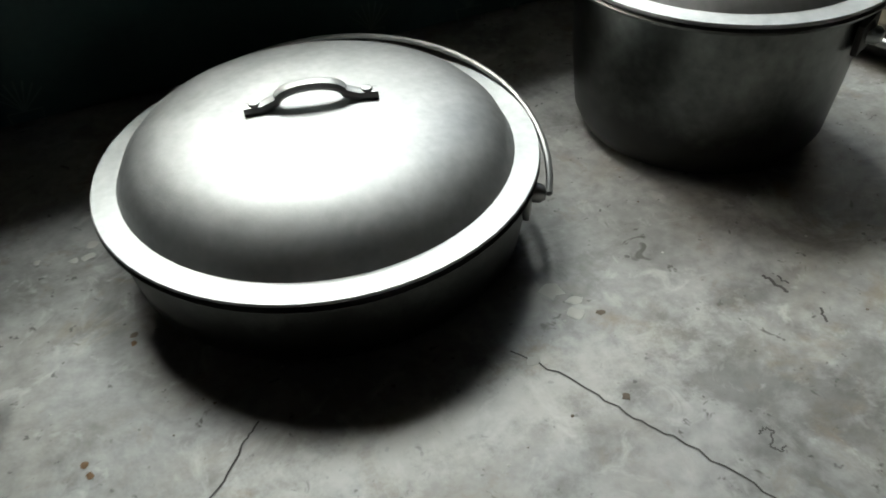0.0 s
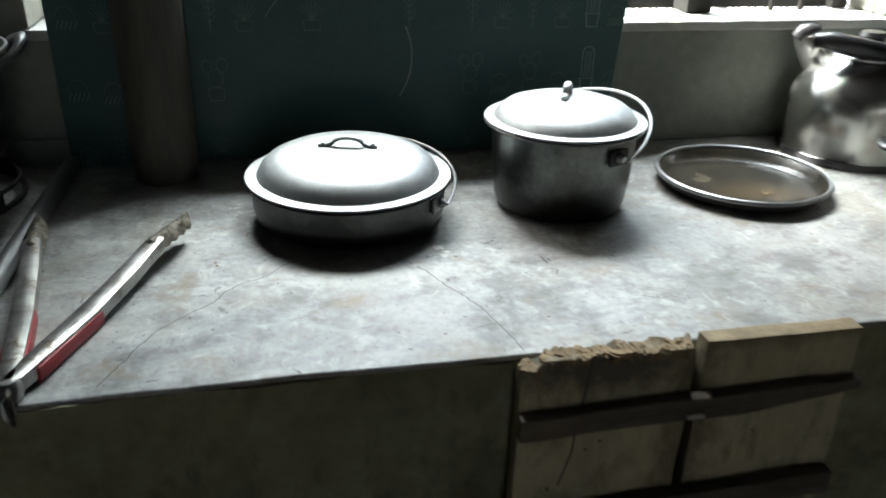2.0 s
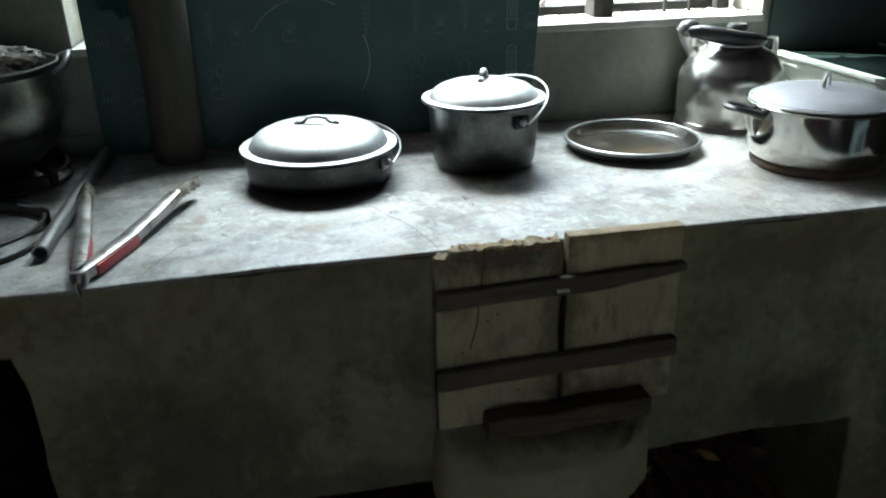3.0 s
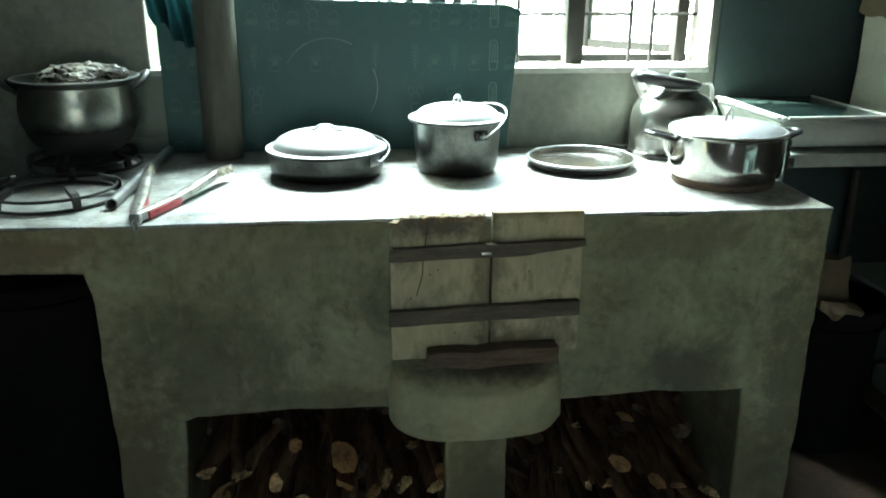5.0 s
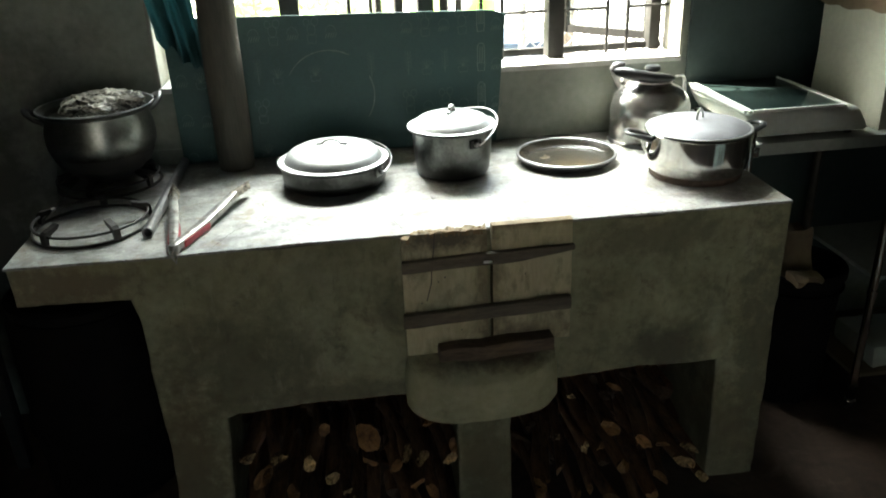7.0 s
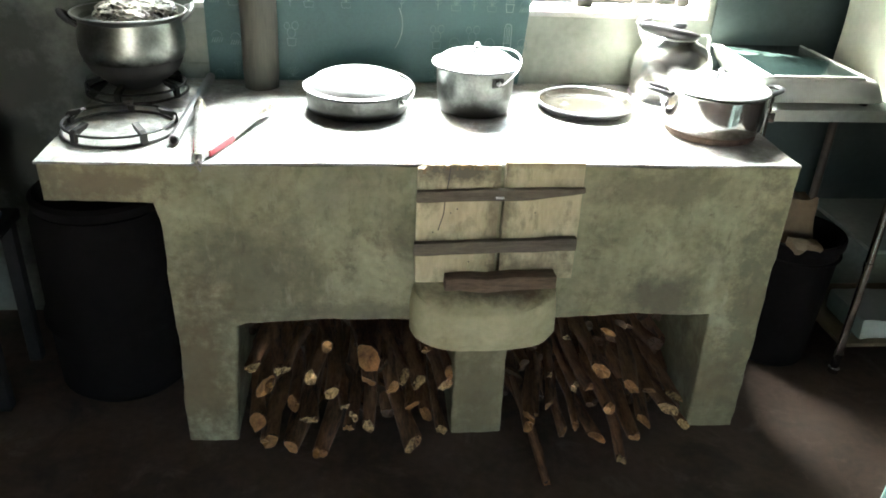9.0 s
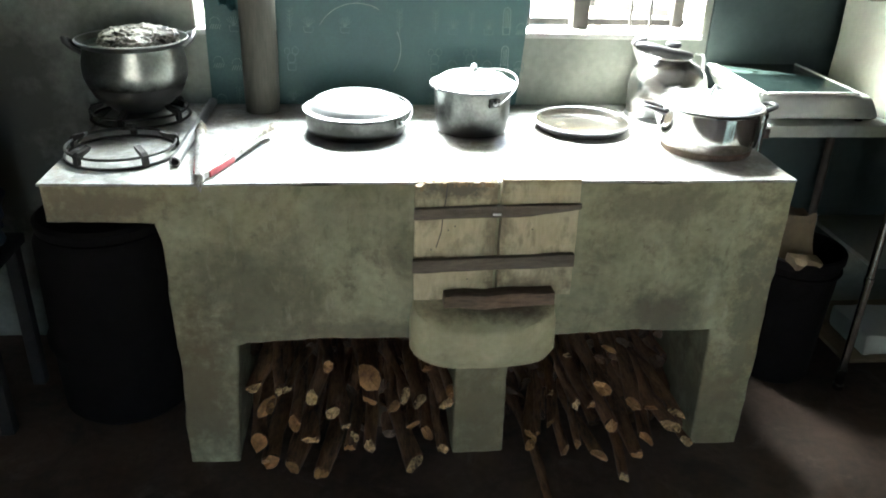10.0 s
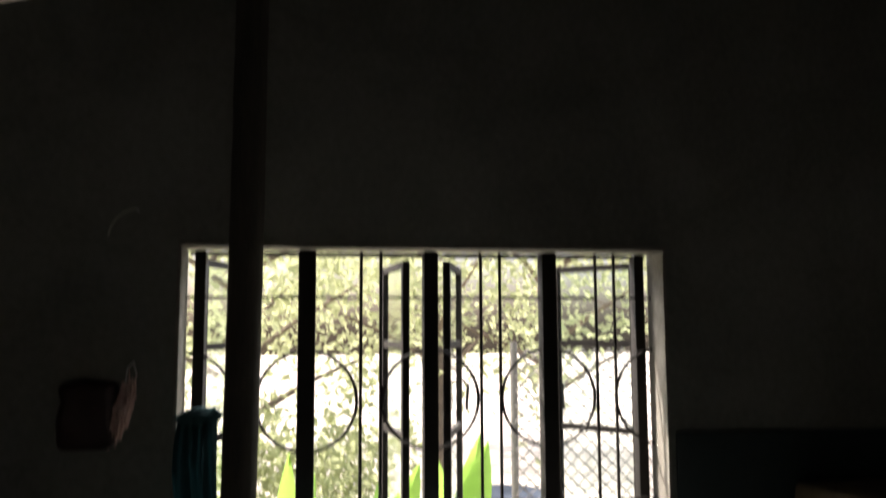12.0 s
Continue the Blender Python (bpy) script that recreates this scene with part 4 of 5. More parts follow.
part("knob", lathe([(0.007, 0.19), (0.009, 0.198), (0.021, 0.204), (0.024, 0.211), (0.019, 0.218), (0, 0.221)], 24), M_BLACK, kl, "black lid knob")
kh = part("handle", tube([(-0.094, 0.01, 0.196), (-0.1, 0.0, 0.205), (-0.09, -0.016, 0.206), (-0.06, -0.034, 0.2), (-0.02, -0.046, 0.193), (0.01, -0.047, 0.19), (0.03, -0.042, 0.187), (0.045, -0.034, 0.185)], [0.01, 0.016, 0.02, 0.021, 0.02, 0.018, 0.015, 0.01], 12, flat=0.8), M_BLACK, ket, "thick black plastic handle")
part("bracket", tube([(0.06, -0.03, 0.19), (0.085, -0.016, 0.187), (0.098, 0.0, 0.172), (0.102, 0.004, 0.14), (0.106, 0.006, 0.12)], 0.006, 8, flat=0.5), M_STEEL, ket)
part("bracket", tube([(-0.092, 0.012, 0.2), (-0.085, 0.03, 0.185), (-0.072, 0.05, 0.165), (-0.064, 0.06, 0.155)], 0.006, 8, flat=0.6), M_STEEL, ket)
part("spout", tube([(-0.05, 0.055, 0.145), (-0.068, 0.068, 0.17), (-0.08, 0.074, 0.19), (-0.084, 0.076, 0.2)], [0.026, 0.021, 0.017, 0.015], 16), M_STEEL, ket)
part("whistle", tube([(-0.088, 0.078, 0.193), (-0.082, 0.074, 0.205), (-0.07, 0.066, 0.211), (-0.06, 0.06, 0.214)], [0.016, 0.0165, 0.012, 0.005], 12), M_BLACK, ket, "black spout flap")

# casserole with side grips
cp = thing("casserole_pot", (1.112, 0.238, TOP), "shiny steel casserole with lid and black side grips", "cooking pot")
part("trivet", lathe([(0, 0.0), (0.112, 0.0), (0.116, 0.004), (0.1165, 0.012), (0.112, 0.016), (0, 0.016)], 64), M_RUST, cp, "burnt brown base plate")
part("pot_body", lathe([(0, 0.0165), (0.108, 0.0165), (0.119, 0.02), (0.124, 0.028), (0.1275, 0.05), (0.129, 0.114), (0.133, 0.1165), (0.1345, 0.119), (0.133, 0.1205), (0.127, 0.1195), (0.127, 0.1), (0, 0.098)], 72), M_POLISHED, cp, "polished steel pot body")
cl = part("lid", lathe([(0.124, 0.1215), (0.1245, 0.1265), (0.11, 0.134), (0.085, 0.1395), (0.05, 0.1435), (0.015, 0.1448), (0, 0.145)], 72), M_SATIN, cp, "satin metal lid")
part("lid_rim", tube(arc(0, 0, 0.1235, 0.1275, 0, 2 * math.pi * 71 / 72, 72), 0.0042, 8, closed=True, flat=0.7), M_STEEL, cl, "bright rolled lid rim")
part("lid_loop", tube(arc(0, 0, 0.144, 0.015, 0, math.pi, 14, u=(0.8, 0.6, 0), v=(0, 0, 1.7)), 0.0034, 8), M_STEEL, cl, "small bent-wire lid loop")
for s, a in ((-1, -8), (1, 6)):
    g = bmesh.new()
    tube([(0.125, -0.022, 0.1), (0.148, -0.026, 0.108), (0.172, -0.022, 0.114), (0.182, -0.008, 0.115), (0.182, 0.008, 0.115), (0.172, 0.022, 0.114), (0.148, 0.026, 0.108), (0.125, 0.022, 0.1)], [0.012, 0.01, 0.008, 0.0075, 0.0075, 0.008, 0.01, 0.012], 10, bm=g, flat=0.7)
    part("side_grip", g, M_BLACK, cp, "black plastic side grip").matrix_basis = pose(0, 0, 0, 0, 0, a + (180 if s < 0 else 0))
    part("bracket", tube([(0.127, 0, 0.06), (0.136, 0, 0.075), (0.14, 0, 0.098)], 0.012, 10, flat=0.35), M_STEEL, cp).matrix_basis = pose(0, 0, 0, 0, 0, a + (180 if s < 0 else 0))

# ---- burner ring stands ----


def ring_stand(x, y, turn):
    st = thing("pot_ring_stand", (x, y, TOP), "round cast-iron pot support ring with bent prongs", "pot stand", "pot ring stands", turn=turn)
    part("base_ring", tube(arc(0, 0, 0.005, 0.131, 0, 2 * math.pi * 63 / 64, 64), 0.0042, 8, closed=True, flat=0.9), M_IRON, st)
    part("top_ring", tube(arc(0, 0, 0.026, 0.127, 0, 2 * math.pi * 63 / 64, 64), 0.0034, 8, closed=True), M_IRON, st)
    for k in range(5):
        pr = bmesh.new()
        side = [(0.135, 0.002), (0.135, 0.03), (0.128, 0.037), (0.11, 0.041), (0.094, 0.0465), (0.09, 0.043), (0.098, 0.034), (0.114, 0.028), (0.124, 0.02), (0.127, 0.002)]
        for sx in (-0.0075, 0.0075):
            pr.faces.new([pr.verts.new((r, sx, z)) for r, z in side])
        pr.verts.ensure_lookup_table()
        n = len(side)
        for q in range(n):
            pr.faces.new((pr.verts[q], pr.verts[(q + 1) % n], pr.verts[n + (q + 1) % n], pr.verts[n + q]))
        bmesh.ops.recalc_face_normals(pr, faces=pr.faces[:])
        bmesh.ops.triangulate(pr, faces=[f for f in pr.faces if len(f.verts) > 4])
        part("prong", pr, M_IRON, st, smooth=20).matrix_basis = pose(0, 0, 0, 0, 0, 72 * k + 20)


ring_stand(-0.385, 0.205, 0)
ring_stand(-0.418, 0.525, 25)

# big pot on the rear ring
bp = thing("round_bellied_pot", (-0.413, 0.516, TOP + 0.066), "round-bellied aluminium pot heaped with crumpled wrapping", "cooking pot")
part("pot_body", lathe([(0.1283, 0.036), (0.1345, 0.052), (0.137, 0.072), (0.135, 0.1), (0.1285, 0.125), (0.1285, 0.138), (0.142, 0.147), (0.1455, 0.153), (0.143, 0.155), (0.126, 0.143), (0.124, 0.13), (0, 0.125)], 72), M_POT, bp, "smoke-stained aluminium body with shade painted low down")
# soot and the shade under the belly share this black colour
part("sooty_shaded_bottom", lathe([(0, -0.05), (0.03, -0.049), (0.06, -0.041), (0.08, -0.026), (0.098, -0.009), (0.114, 0.004), (0.1225, 0.022), (0.1281, 0.036)], 72), M_SOOT, bp, "rounded bottom black with soot and painted shade")
for a in (188, 32):
    part("side_grip", tube([(0.126, -0.028, 0.122), (0.148, -0.027, 0.135), (0.164, -0.016, 0.148), (0.169, 0, 0.153), (0.164, 0.016, 0.148), (0.148, 0.027, 0.135), (0.126, 0.028, 0.122)], [0.008, 0.009, 0.01, 0.0105, 0.01, 0.009, 0.008], 10, flat=0.75), M_PIPE if a == 32 else M_SOOT, bp, "loop side grip").matrix_basis = pose(0, 0, 0, 0, 0, a)
part("rim", tube(arc(0, 0, 0.154, 0.1435, 0, 2 * math.pi * 71 / 72, 72), 0.0028, 8, closed=True), M_ALU, bp, "bare worn rim")
heap = bmesh.new()
bmesh.ops.create_icosphere(heap, subdivisions=5, radius=1.0)
for v in list(heap.verts):
    d = v.co.normalized()
    k = 1 + 0.12 * noise.noise(d * 3.0) + 0.08 * noise.noise(d * 7) + 0.12 * abs(noise.noise(Vector((d.x * 4, d.y * 22, d.z * 9))))
    v.co = Vector((d.x * 0.1 * k, d.y * 0.1 * k, max(-0.02, d.z * 0.03 * k + 0.007 * noise.noise(Vector((d.x * 9, d.y * 14, 4))))))
part("wrapping", heap, M_FOIL, bp, "crumpled cream and dark plastic wrapping", smooth=25).matrix_basis = pose(0.02, 0.0, 0.154)

# pipe and tongs
pipe = thing("metal_pipe", (-0.239, 0.106, TOP), "grey metal blowpipe lying on the worktop", "pipe")
part("tube_wall", lathe([(0.0095, 0), (0.0125, 0), (0.0125, 0.53), (0.0095, 0.53), (0.0095, 0)], 24), M_PIPE, pipe).matrix_basis = pose(0, 0, 0.0128, -90, 0, 0)
# black disc inside the tube puts in the shade of the hollow
part("bore_shade", lathe([(0.0094, 0.03), (0, 0.03)], 16), M_SOOT, pipe, "dark disc standing in for the shade in the hollow end").matrix_basis = pose(0, 0, 0.0128, -90, 0, 0)

tongs = thing("kitchen_tongs", (-0.165, 0.004, TOP), "steel kitchen tongs with red grips lying open", "tongs")


def tong_arm(turn, mat_tip):
    bm = bmesh.new()
    prof = [(-0.5, 0.0), (-0.5, 0.55), (-0.3, 0.62), (0.3, 0.62), (0.5, 0.55), (0.5, 0.0), (0.42, 0.0), (0.42, 0.45), (-0.42, 0.45), (-0.42, 0.0)]
    stations = [(0.0, 0.016, 0.006), (0.02, 0.019, 0.006), (0.13, 0.023, 0.007), (0.22, 0.0215, 0.014), (0.285, 0.0195, 0.0225)]
    prev = None
    for yy, wd, z in stations:
        cur = [bm.verts.new((px * wd, yy, z + pz * 0.027)) for px, pz in prof]
        if prev:
            for k in range(len(prof)):
                bm.faces.new((prev[k], prev[(k + 1) % len(prof)], cur[(k + 1) % len(prof)], cur[k]))
        else:
            bm.faces.new(cur)
        prev = cur
    bm.faces.new(prev)
    bmesh.ops.recalc_face_normals(bm, faces=bm.faces[:])
    arm = part("arm", bm, M_TONGMETAL, tongs, "channelled steel arm", smooth=30)
    arm.matrix_basis = pose(0, 0, 0, 0, 0, turn)
    tip = bmesh.new()
    n = 28
    for k in range(n):
        s = k / (n - 1)
        wdt = (0.0108 + 0.003 * math.sin(math.pi * min(1.0, s * 1.1))) * (1 + 0.07 * math.cos(s * 30)) * math.sqrt(max(0.12, 1 - max(0.0, (s - 0.8) / 0.2) ** 2))
        row_v = []
        for q in range(9):
            g = q / 4 - 1
            row_v.append(tip.verts.new((g * wdt, 0.27 + 0.097 * s, 0.041 - 0.003 * s - 0.014 * g * g + 0.0016 * math.sin(s * 30) * abs(g))))
        if k:
            for q in range(8):
                tip.faces.new((old[q], old[q + 1], row_v[q + 1], row_v[q]))
        old = row_v
    bmesh.ops.solidify(tip, geom=tip.faces[:], thickness=0.0025)
    uneven(tip, 0.0012, 0.012, turn)
    part("tip", tip, mat_tip, arm, "scorched scalloped tip", smooth=50)
    part("grip", cuts(block(-0.013, 0.013, 0.028, 0.14, 0.0025, 0.0185, 0.003), 0.03), M_RED, arm, "red plastic grip")


tong_arm(-21, M_BURNT)
tong_arm(9, M_BURNT)
part("hinge", lathe([(0, 0.002), (0.011, 0.002), (0.012, 0.006), (0.012, 0.018), (0.009, 0.022), (0, 0.022)], 18), M_TONGMETAL, tongs)
part("pull_ring", tube([(0.0, -0.006, 0.012), (-0.004, -0.018, 0.008), (0.0, -0.024, -0.004), (0.005, -0.022, -0.014), (0.006, -0.018, -0.004), (0.002, -0.008, 0.008)], 0.0022, 6, closed=True), M_TONGMETAL, tongs)

# ---- printed vinyl board, pole and cloth ----
board = thing("vinyl_board", (0, 0, 0), "dark green vinyl-covered board printed with potted cactus outlines", "splash board")
bb = cuts(block(-0.243, 0.7, 0.648, 0.655, TOP + 0.002, 1.183, 0.003), 0.04)
for v in bb.verts:
    k = (v.co.x + 0.243) / 0.943
    if v.co.z > 1.0:
        v.co.z += (1 - k) * 0.024 * (v.co.z - 1.0) / 0.183
    if v.co.x > 0.68 and v.co.z > 1.16:
        v.co.z -= 0.012
    v.co.x -= 0.03 * (1.18 - v.co.z) / 0.38 * k
uneven(bb, 0.003, 0.3, axes=(0, 1, 0))
part("sheet", bb, M_BOARD, board, "dark green vinyl sheet")


def cactus(kind, ink):
    bm = bmesh.new()

    def line(pts, w=0.0011):
        ribbon([(x, 0, z) for x, z in pts], w, (0, -1, 0), bm)
    if kind == 0:      # tall ribbed column in a pot
        line([(-0.008, 0)] + [(-0.008 + 0.0, 0.03)] + [(-0.008 * math.cos(a), 0.034 + 0.009 * math.sin(a)) for a in (math.pi * i / 8 for i in range(9))] + [(0.008, 0.03), (0.008, 0)])
        for x in (-0.0035, 0.0, 0.0035):
            line([(x, 0.002), (x, 0.036)], 0.0008)
        line([(-0.011, 0), (0.011, 0)])
        line([(-0.009, 0), (-0.007, -0.017), (0.007, -0.017), (0.009, 0)])
    elif kind == 1:    # branching pear
        for cx, cz, r in ((0, 0.012, 0.009), (-0.009, 0.027, 0.006), (0.009, 0.028, 0.007)):
            line([(cx + r * math.cos(a), cz + 1.25 * r * math.sin(a)) for a in (2 * math.pi * i / 14 for i in range(15))])
        line([(-0.01, 0), (0.01, 0), (0.008, -0.016), (-0.008, -0.016), (-0.01, 0)])
    elif kind == 2:    # spiky tuft in a low pot
        for i in range(7):
            a = radians(40 + i * 16.6)
            line([(0, 0), (0.02 * math.cos(a), 0.022 * math.sin(a))], 0.0009)
        line([(-0.011, 0), (0.011, 0), (0.009, -0.012), (-0.009, -0.012), (-0.011, 0)])
    elif kind == 3:    # hatched pot
        for i in range(5):
            line([(-0.012 + i * 0.005, -0.012), (-0.007 + i * 0.005, -0.001)], 0.0014)
        line([(0.011 * math.cos(a), 0.001 + 0.013 * math.sin(a)) for a in (math.pi * i / 10 for i in range(11))])
    else:              # leafy stem
        line([(0, -0.016), (0, 0.034)])
        for i in range(5):
            z = -0.006 + i * 0.008
            line([(0, z), (0.008, z + 0.008), (0.002, z + 0.01)], 0.0009)
            line([(0, z), (-0.008, z + 0.008), (-0.002, z + 0.01)], 0.0009)
    return mesh_of("cactus_print", bm, ink, 0)


prints = [cactus(k, M_PRINT if k == 0 else M_FAINT) for k in range(5)]
rp = random.Random(5)
for row in range(4):
    for col in range(18):
        x = 0.627 - (col - 1) * 0.0525
        z = 1.143 - row * 0.111 + (0.006 if col % 2 else 0)
        rubbed = 0.0 < x < 0.4 and not (row == 0 and 0.1 < x < 0.22) and rp.random() < 0.8
        if x > 0.672 - 0.03 * (1.18 - z) / 0.38 and col == 0:
            x -= 0.008
        if x < -0.23 or -0.14 < x < -0.03 or rubbed:
            continue
        o = new("cactus_print", prints[0 if col == 1 else 3 if col == 0 or x < -0.18 else (col * 2 + row) % 4 + 1])
        o.parent = board
        o.location = (x, 0.6435, z)
        o.scale = (1.3, 1, 1.3)
sc = bmesh.new()
ribbon(arc(0.19, 0.6434, 0.975, 0.125, radians(60), radians(150), 24, v=(0, 0, 1)), 0.0016, (0, -1, 0), sc)
ribbon(arc(0.2, 0.6432, 0.972, 0.116, radians(-35), radians(25), 18, v=(0, 0, 1)), 0.0022, (0, -1, 0), sc)
part("scuff", sc, M_SCUFF, board, "pale rubbed arc", smooth=0)

pole_bm = tube([(-0.088, 0.588, TOP + 0.001), (-0.087, 0.588, 0.85), (-0.086, 0.589, 1.1), (-0.08, 0.59, 1.5), (-0.076, 0.591, 2.0), (-0.072, 0.592, 2.99)],
               [0.047, 0.05, 0.0505, 0.049, 0.049, 0.048], 28)
solo("support_pole", uneven(cuts(pole_bm, 0.06), 0.003, 0.1, 4), M_POLE, "weathered grey-brown round pole standing on the worktop", "pole")

cl_bm = bmesh.new()
NU, NV = 34, 44
grid = []
for i in range(NU + 1):
    col_v = []
    for j in range(NV + 1):
        u, w = i / NU, j / NV
        bottom = 1.155 - 0.075 * u + 0.01 * math.sin(u * 7)
        z = 1.468 - 0.012 * abs(math.sin(u * 9)) - (1.468 - bottom) * w + 0.006 * math.sin(u * 23)
        x = -0.262 + 0.118 * u + 0.014 * (1 - w) * (0.5 - u) - 0.012 * math.sin(w * 3) * (1 - u) + 0.008 * w
        y = 0.612 + 0.013 * math.sin(u * 15 + w * 2) + 0.009 * math.sin(u * 27 - w * 4) - 0.025 * math.sin(math.pi * min(1, w * 1.3)) + 0.008 * noise.noise(Vector((u * 5, w * 7, 1)))
        col_v.append(cl_bm.verts.new((x, y, z)))
    grid.append(col_v)
for i in range(NU):
    for j in range(NV):
        cl_bm.faces.new((grid[i][j], grid[i + 1][j], grid[i + 1][j + 1], grid[i][j + 1]))
bmesh.ops.solidify(cl_bm, geom=cl_bm.faces[:], thickness=0.006)
cloth = thing("hanging_cloth", (0, 0, 0), "folded dark teal cloth hung beside the pole", "cloth")
part("drape", cl_bm, M_CLOTH, cloth, smooth=70)
knot = bmesh.new()
bmesh.ops.create_icosphere(knot, subdivisions=4, radius=1)
for v in list(knot.verts):
    d = v.co.normalized()
    k = 1 + 0.3 * noise.noise(d * 3) + 0.15 * noise.noise(d * 8)
    v.co = Vector((d.x * 0.062 * k, d.y * 0.026 * k, d.z * 0.024 * k))
part("bunched_top", knot, M_CLOTH, cloth, "bunched lighter blue folds", smooth=50).matrix_basis = pose(-0.2, 0.612, 1.46, 0, -8, 0)
part("peg", tube([(-0.2, 0.668, 1.47), (-0.2, 0.6, 1.475)], 0.006, 8), M_GRILLE, cloth)

# ---- hanging packet on the wall ----
pk = thing("hanging_packet", (-0.485, 0.64, 1.475), "dark red packet with crumpled pale end on the wall", "packet")
sack = cuts(block(-0.09, 0.06, -0.06, 0.0, -0.095, 0.085, 0.02, 3), 0.02)
part("bag", uneven(sack, 0.012, 0.06, 8), M_MAROON, pk, "dark red plastic bag")
end = bmesh.new()
bmesh.ops.create_icosphere(end, subdivisions=4, radius=1)
for v in list(end.verts):
    d = v.co.normalized()
    k = 1 + 0.25 * noise.noise(d * 4) + 0.35 * noise.noise(d * 11)
    v.co = Vector((d.x * 0.026 * k + 0.026 * d.z, d.y * 0.026 * k, d.z * 0.09 * k * (1 + 0.3 * noise.noise(Vector((d.x * 9, d.y * 9, 2))))))
part("crumpled_end", end, M_PINK, pk, "crumpled pale pink end", smooth=25).matrix_basis = pose(0.075, -0.035, 0.0)
part("hook", tube([(0.1, 0.028, 0.1), (0.1, -0.02, 0.14), (0.09, -0.045, 0.125), (0.085, -0.045, 0.08)], 0.003, 6), M_STEEL, pk)
wire = thing("bent_wire_hook", (-0.4, 0.66, 2.0), "thin bent wire hook on the wall", "hook")
part("wire", tube(arc(0.02, -0.03, -0.03, 0.09, radians(100), radians(175), 12, v=(0, 0, 1)), 0.003, 6), M_CARTON, wire)
part("nail", tube([(0.004, -0.03, 0.058), (0.004, 0.012, 0.058)], 0.0022, 6), M_STEEL, wire)

# ---- right-hand side: panel, table, hotplate, carton ----
solo("wall_panel", uneven(cuts(block(1.256, XR - 0.004, WY - 0.014, WY - 0.004, 0.3, 1.376, 0.003), 0.12), 0.003, 0.4, axes=(0, 1, 0)), M_PANEL,
     "dark green-black sheet panel fixed to the wall", "wall panel")
tab = thing("side_table", (0, 0, 0), "grey wooden side table against the wall", "table")
part("tabletop", cuts(block(1.275, 2.4, 0.262, WY - 0.018, 0.822, 0.855, 0.004), 0.2), M_TABLE, tab)
post_profile = [(0, 0.003), (0.016, 0.003), (0.017, 0.02), (0.0125, 0.024)]
for ring_z in (0.1, 0.42, 0.7, 0.855, 0.88):
    post_profile += [(0.0125, ring_z), (0.015, ring_z + 0.002), (0.015, ring_z + 0.014), (0.0125, ring_z + 0.016)]
part("post", lathe(post_profile + [(0.0125, 0.905), (0.01, 0.91), (0, 0.911)], 20, at=(1.262, 0.248, 0)), M_CHROME, tab, "ringed chrome corner post")
part("corner_clip", block(1.262, 1.29, 0.244, 0.27, 0.825, 0.852, 0.003), M_CHROME, tab)
for x, y in ((1.31, 0.6), (2.3, 0.33), (2.3, 0.6)):
    r = 0.014
    part("leg", block(x - r, x + r, y - r, y + r, 0, 0.8215, 0.002), M_ROOF, tab)

hp = thing("hotplate", (1.257, 0.287, 0.855), "white tabletop gas cooker with a dark glass top", "cooker")
hb = cuts(block(0.0, 0.33, 0.0, 0.365, 0.012, 0.076, 0.02, 4), 0.04)
for v in hb.verts:
    k = 1 - (v.co.z - 0.012) / 0.064
    v.co.y -= 0.012 * k if v.co.y < 0.1 else 0
    v.co.x += 0.03 * k if v.co.x > 0.3 else (0.04 * k if v.co.x < 0.03 else 0)
part("cooker_body", hb, M_WHITE, hp, "white enamelled body")
part("glass_top", block(0.03, 0.283, 0.012, 0.357, 0.0765, 0.0825, 0.002), M_GLASSTOP, hp, "dark glass top")
rimb = bmesh.new()
block(0.0, 0.012, 0.004, 0.36, 0.0765, 0.086, 0.003, bm=rimb)
block(0.016, 0.028, 0.006, 0.358, 0.0765, 0.084, 0.003, bm=rimb)
block(0.284, 0.291, 0.004, 0.36, 0.0765, 0.085, 0.003, bm=rimb)
block(0.03, 0.283, 0.003, 0.011, 0.0765, 0.085, 0.003, bm=rimb)
part("trim_rail", rimb, M_WHITE, hp, "pale edge rail")
for x, y in ((0.03, 0.03), (0.32, 0.03), (0.03, 0.33), (0.32, 0.33)):
    part("foot", lathe([(0, 0), (0.012, 0), (0.012, 0.011), (0, 0.011)], 12, at=(x, y, 0.0005)), M_BLACK, hp)

ct = thing("carton", (1.655, 0.3, 0.856), "cream cardboard carton with open dark front and brown top flap", "cardboard box", turn=4)
W, D, Hh = 0.42, 0.3, 0.355
part("side", uneven(cuts(block(0, 0.008, 0, D, 0.001, Hh, 0.002), 0.03), 0.004, 0.12), M_CARTON, ct, "cream carton side")
part("side", block(W - 0.008, W, 0, D, 0.001, Hh, 0.002), M_CARTON, ct)
part("base", block(0.009, W - 0.009, 0.001, D, 0.001, 0.03, 0.002), M_CARTON, ct)
part("back", block(0.009, W - 0.009, D - 0.008, D - 0.001, 0.031, Hh, 0.001), M_KRAFT, ct)
part("front_strip", block(0.009, 0.026, 0.001, 0.006, 0.031, Hh - 0.002, 0.001), M_CARTON, ct)
flap = cuts(block(-0.045, W, -0.028, D + 0.006, Hh + 0.002, Hh + 0.01, 0.002), 0.015)
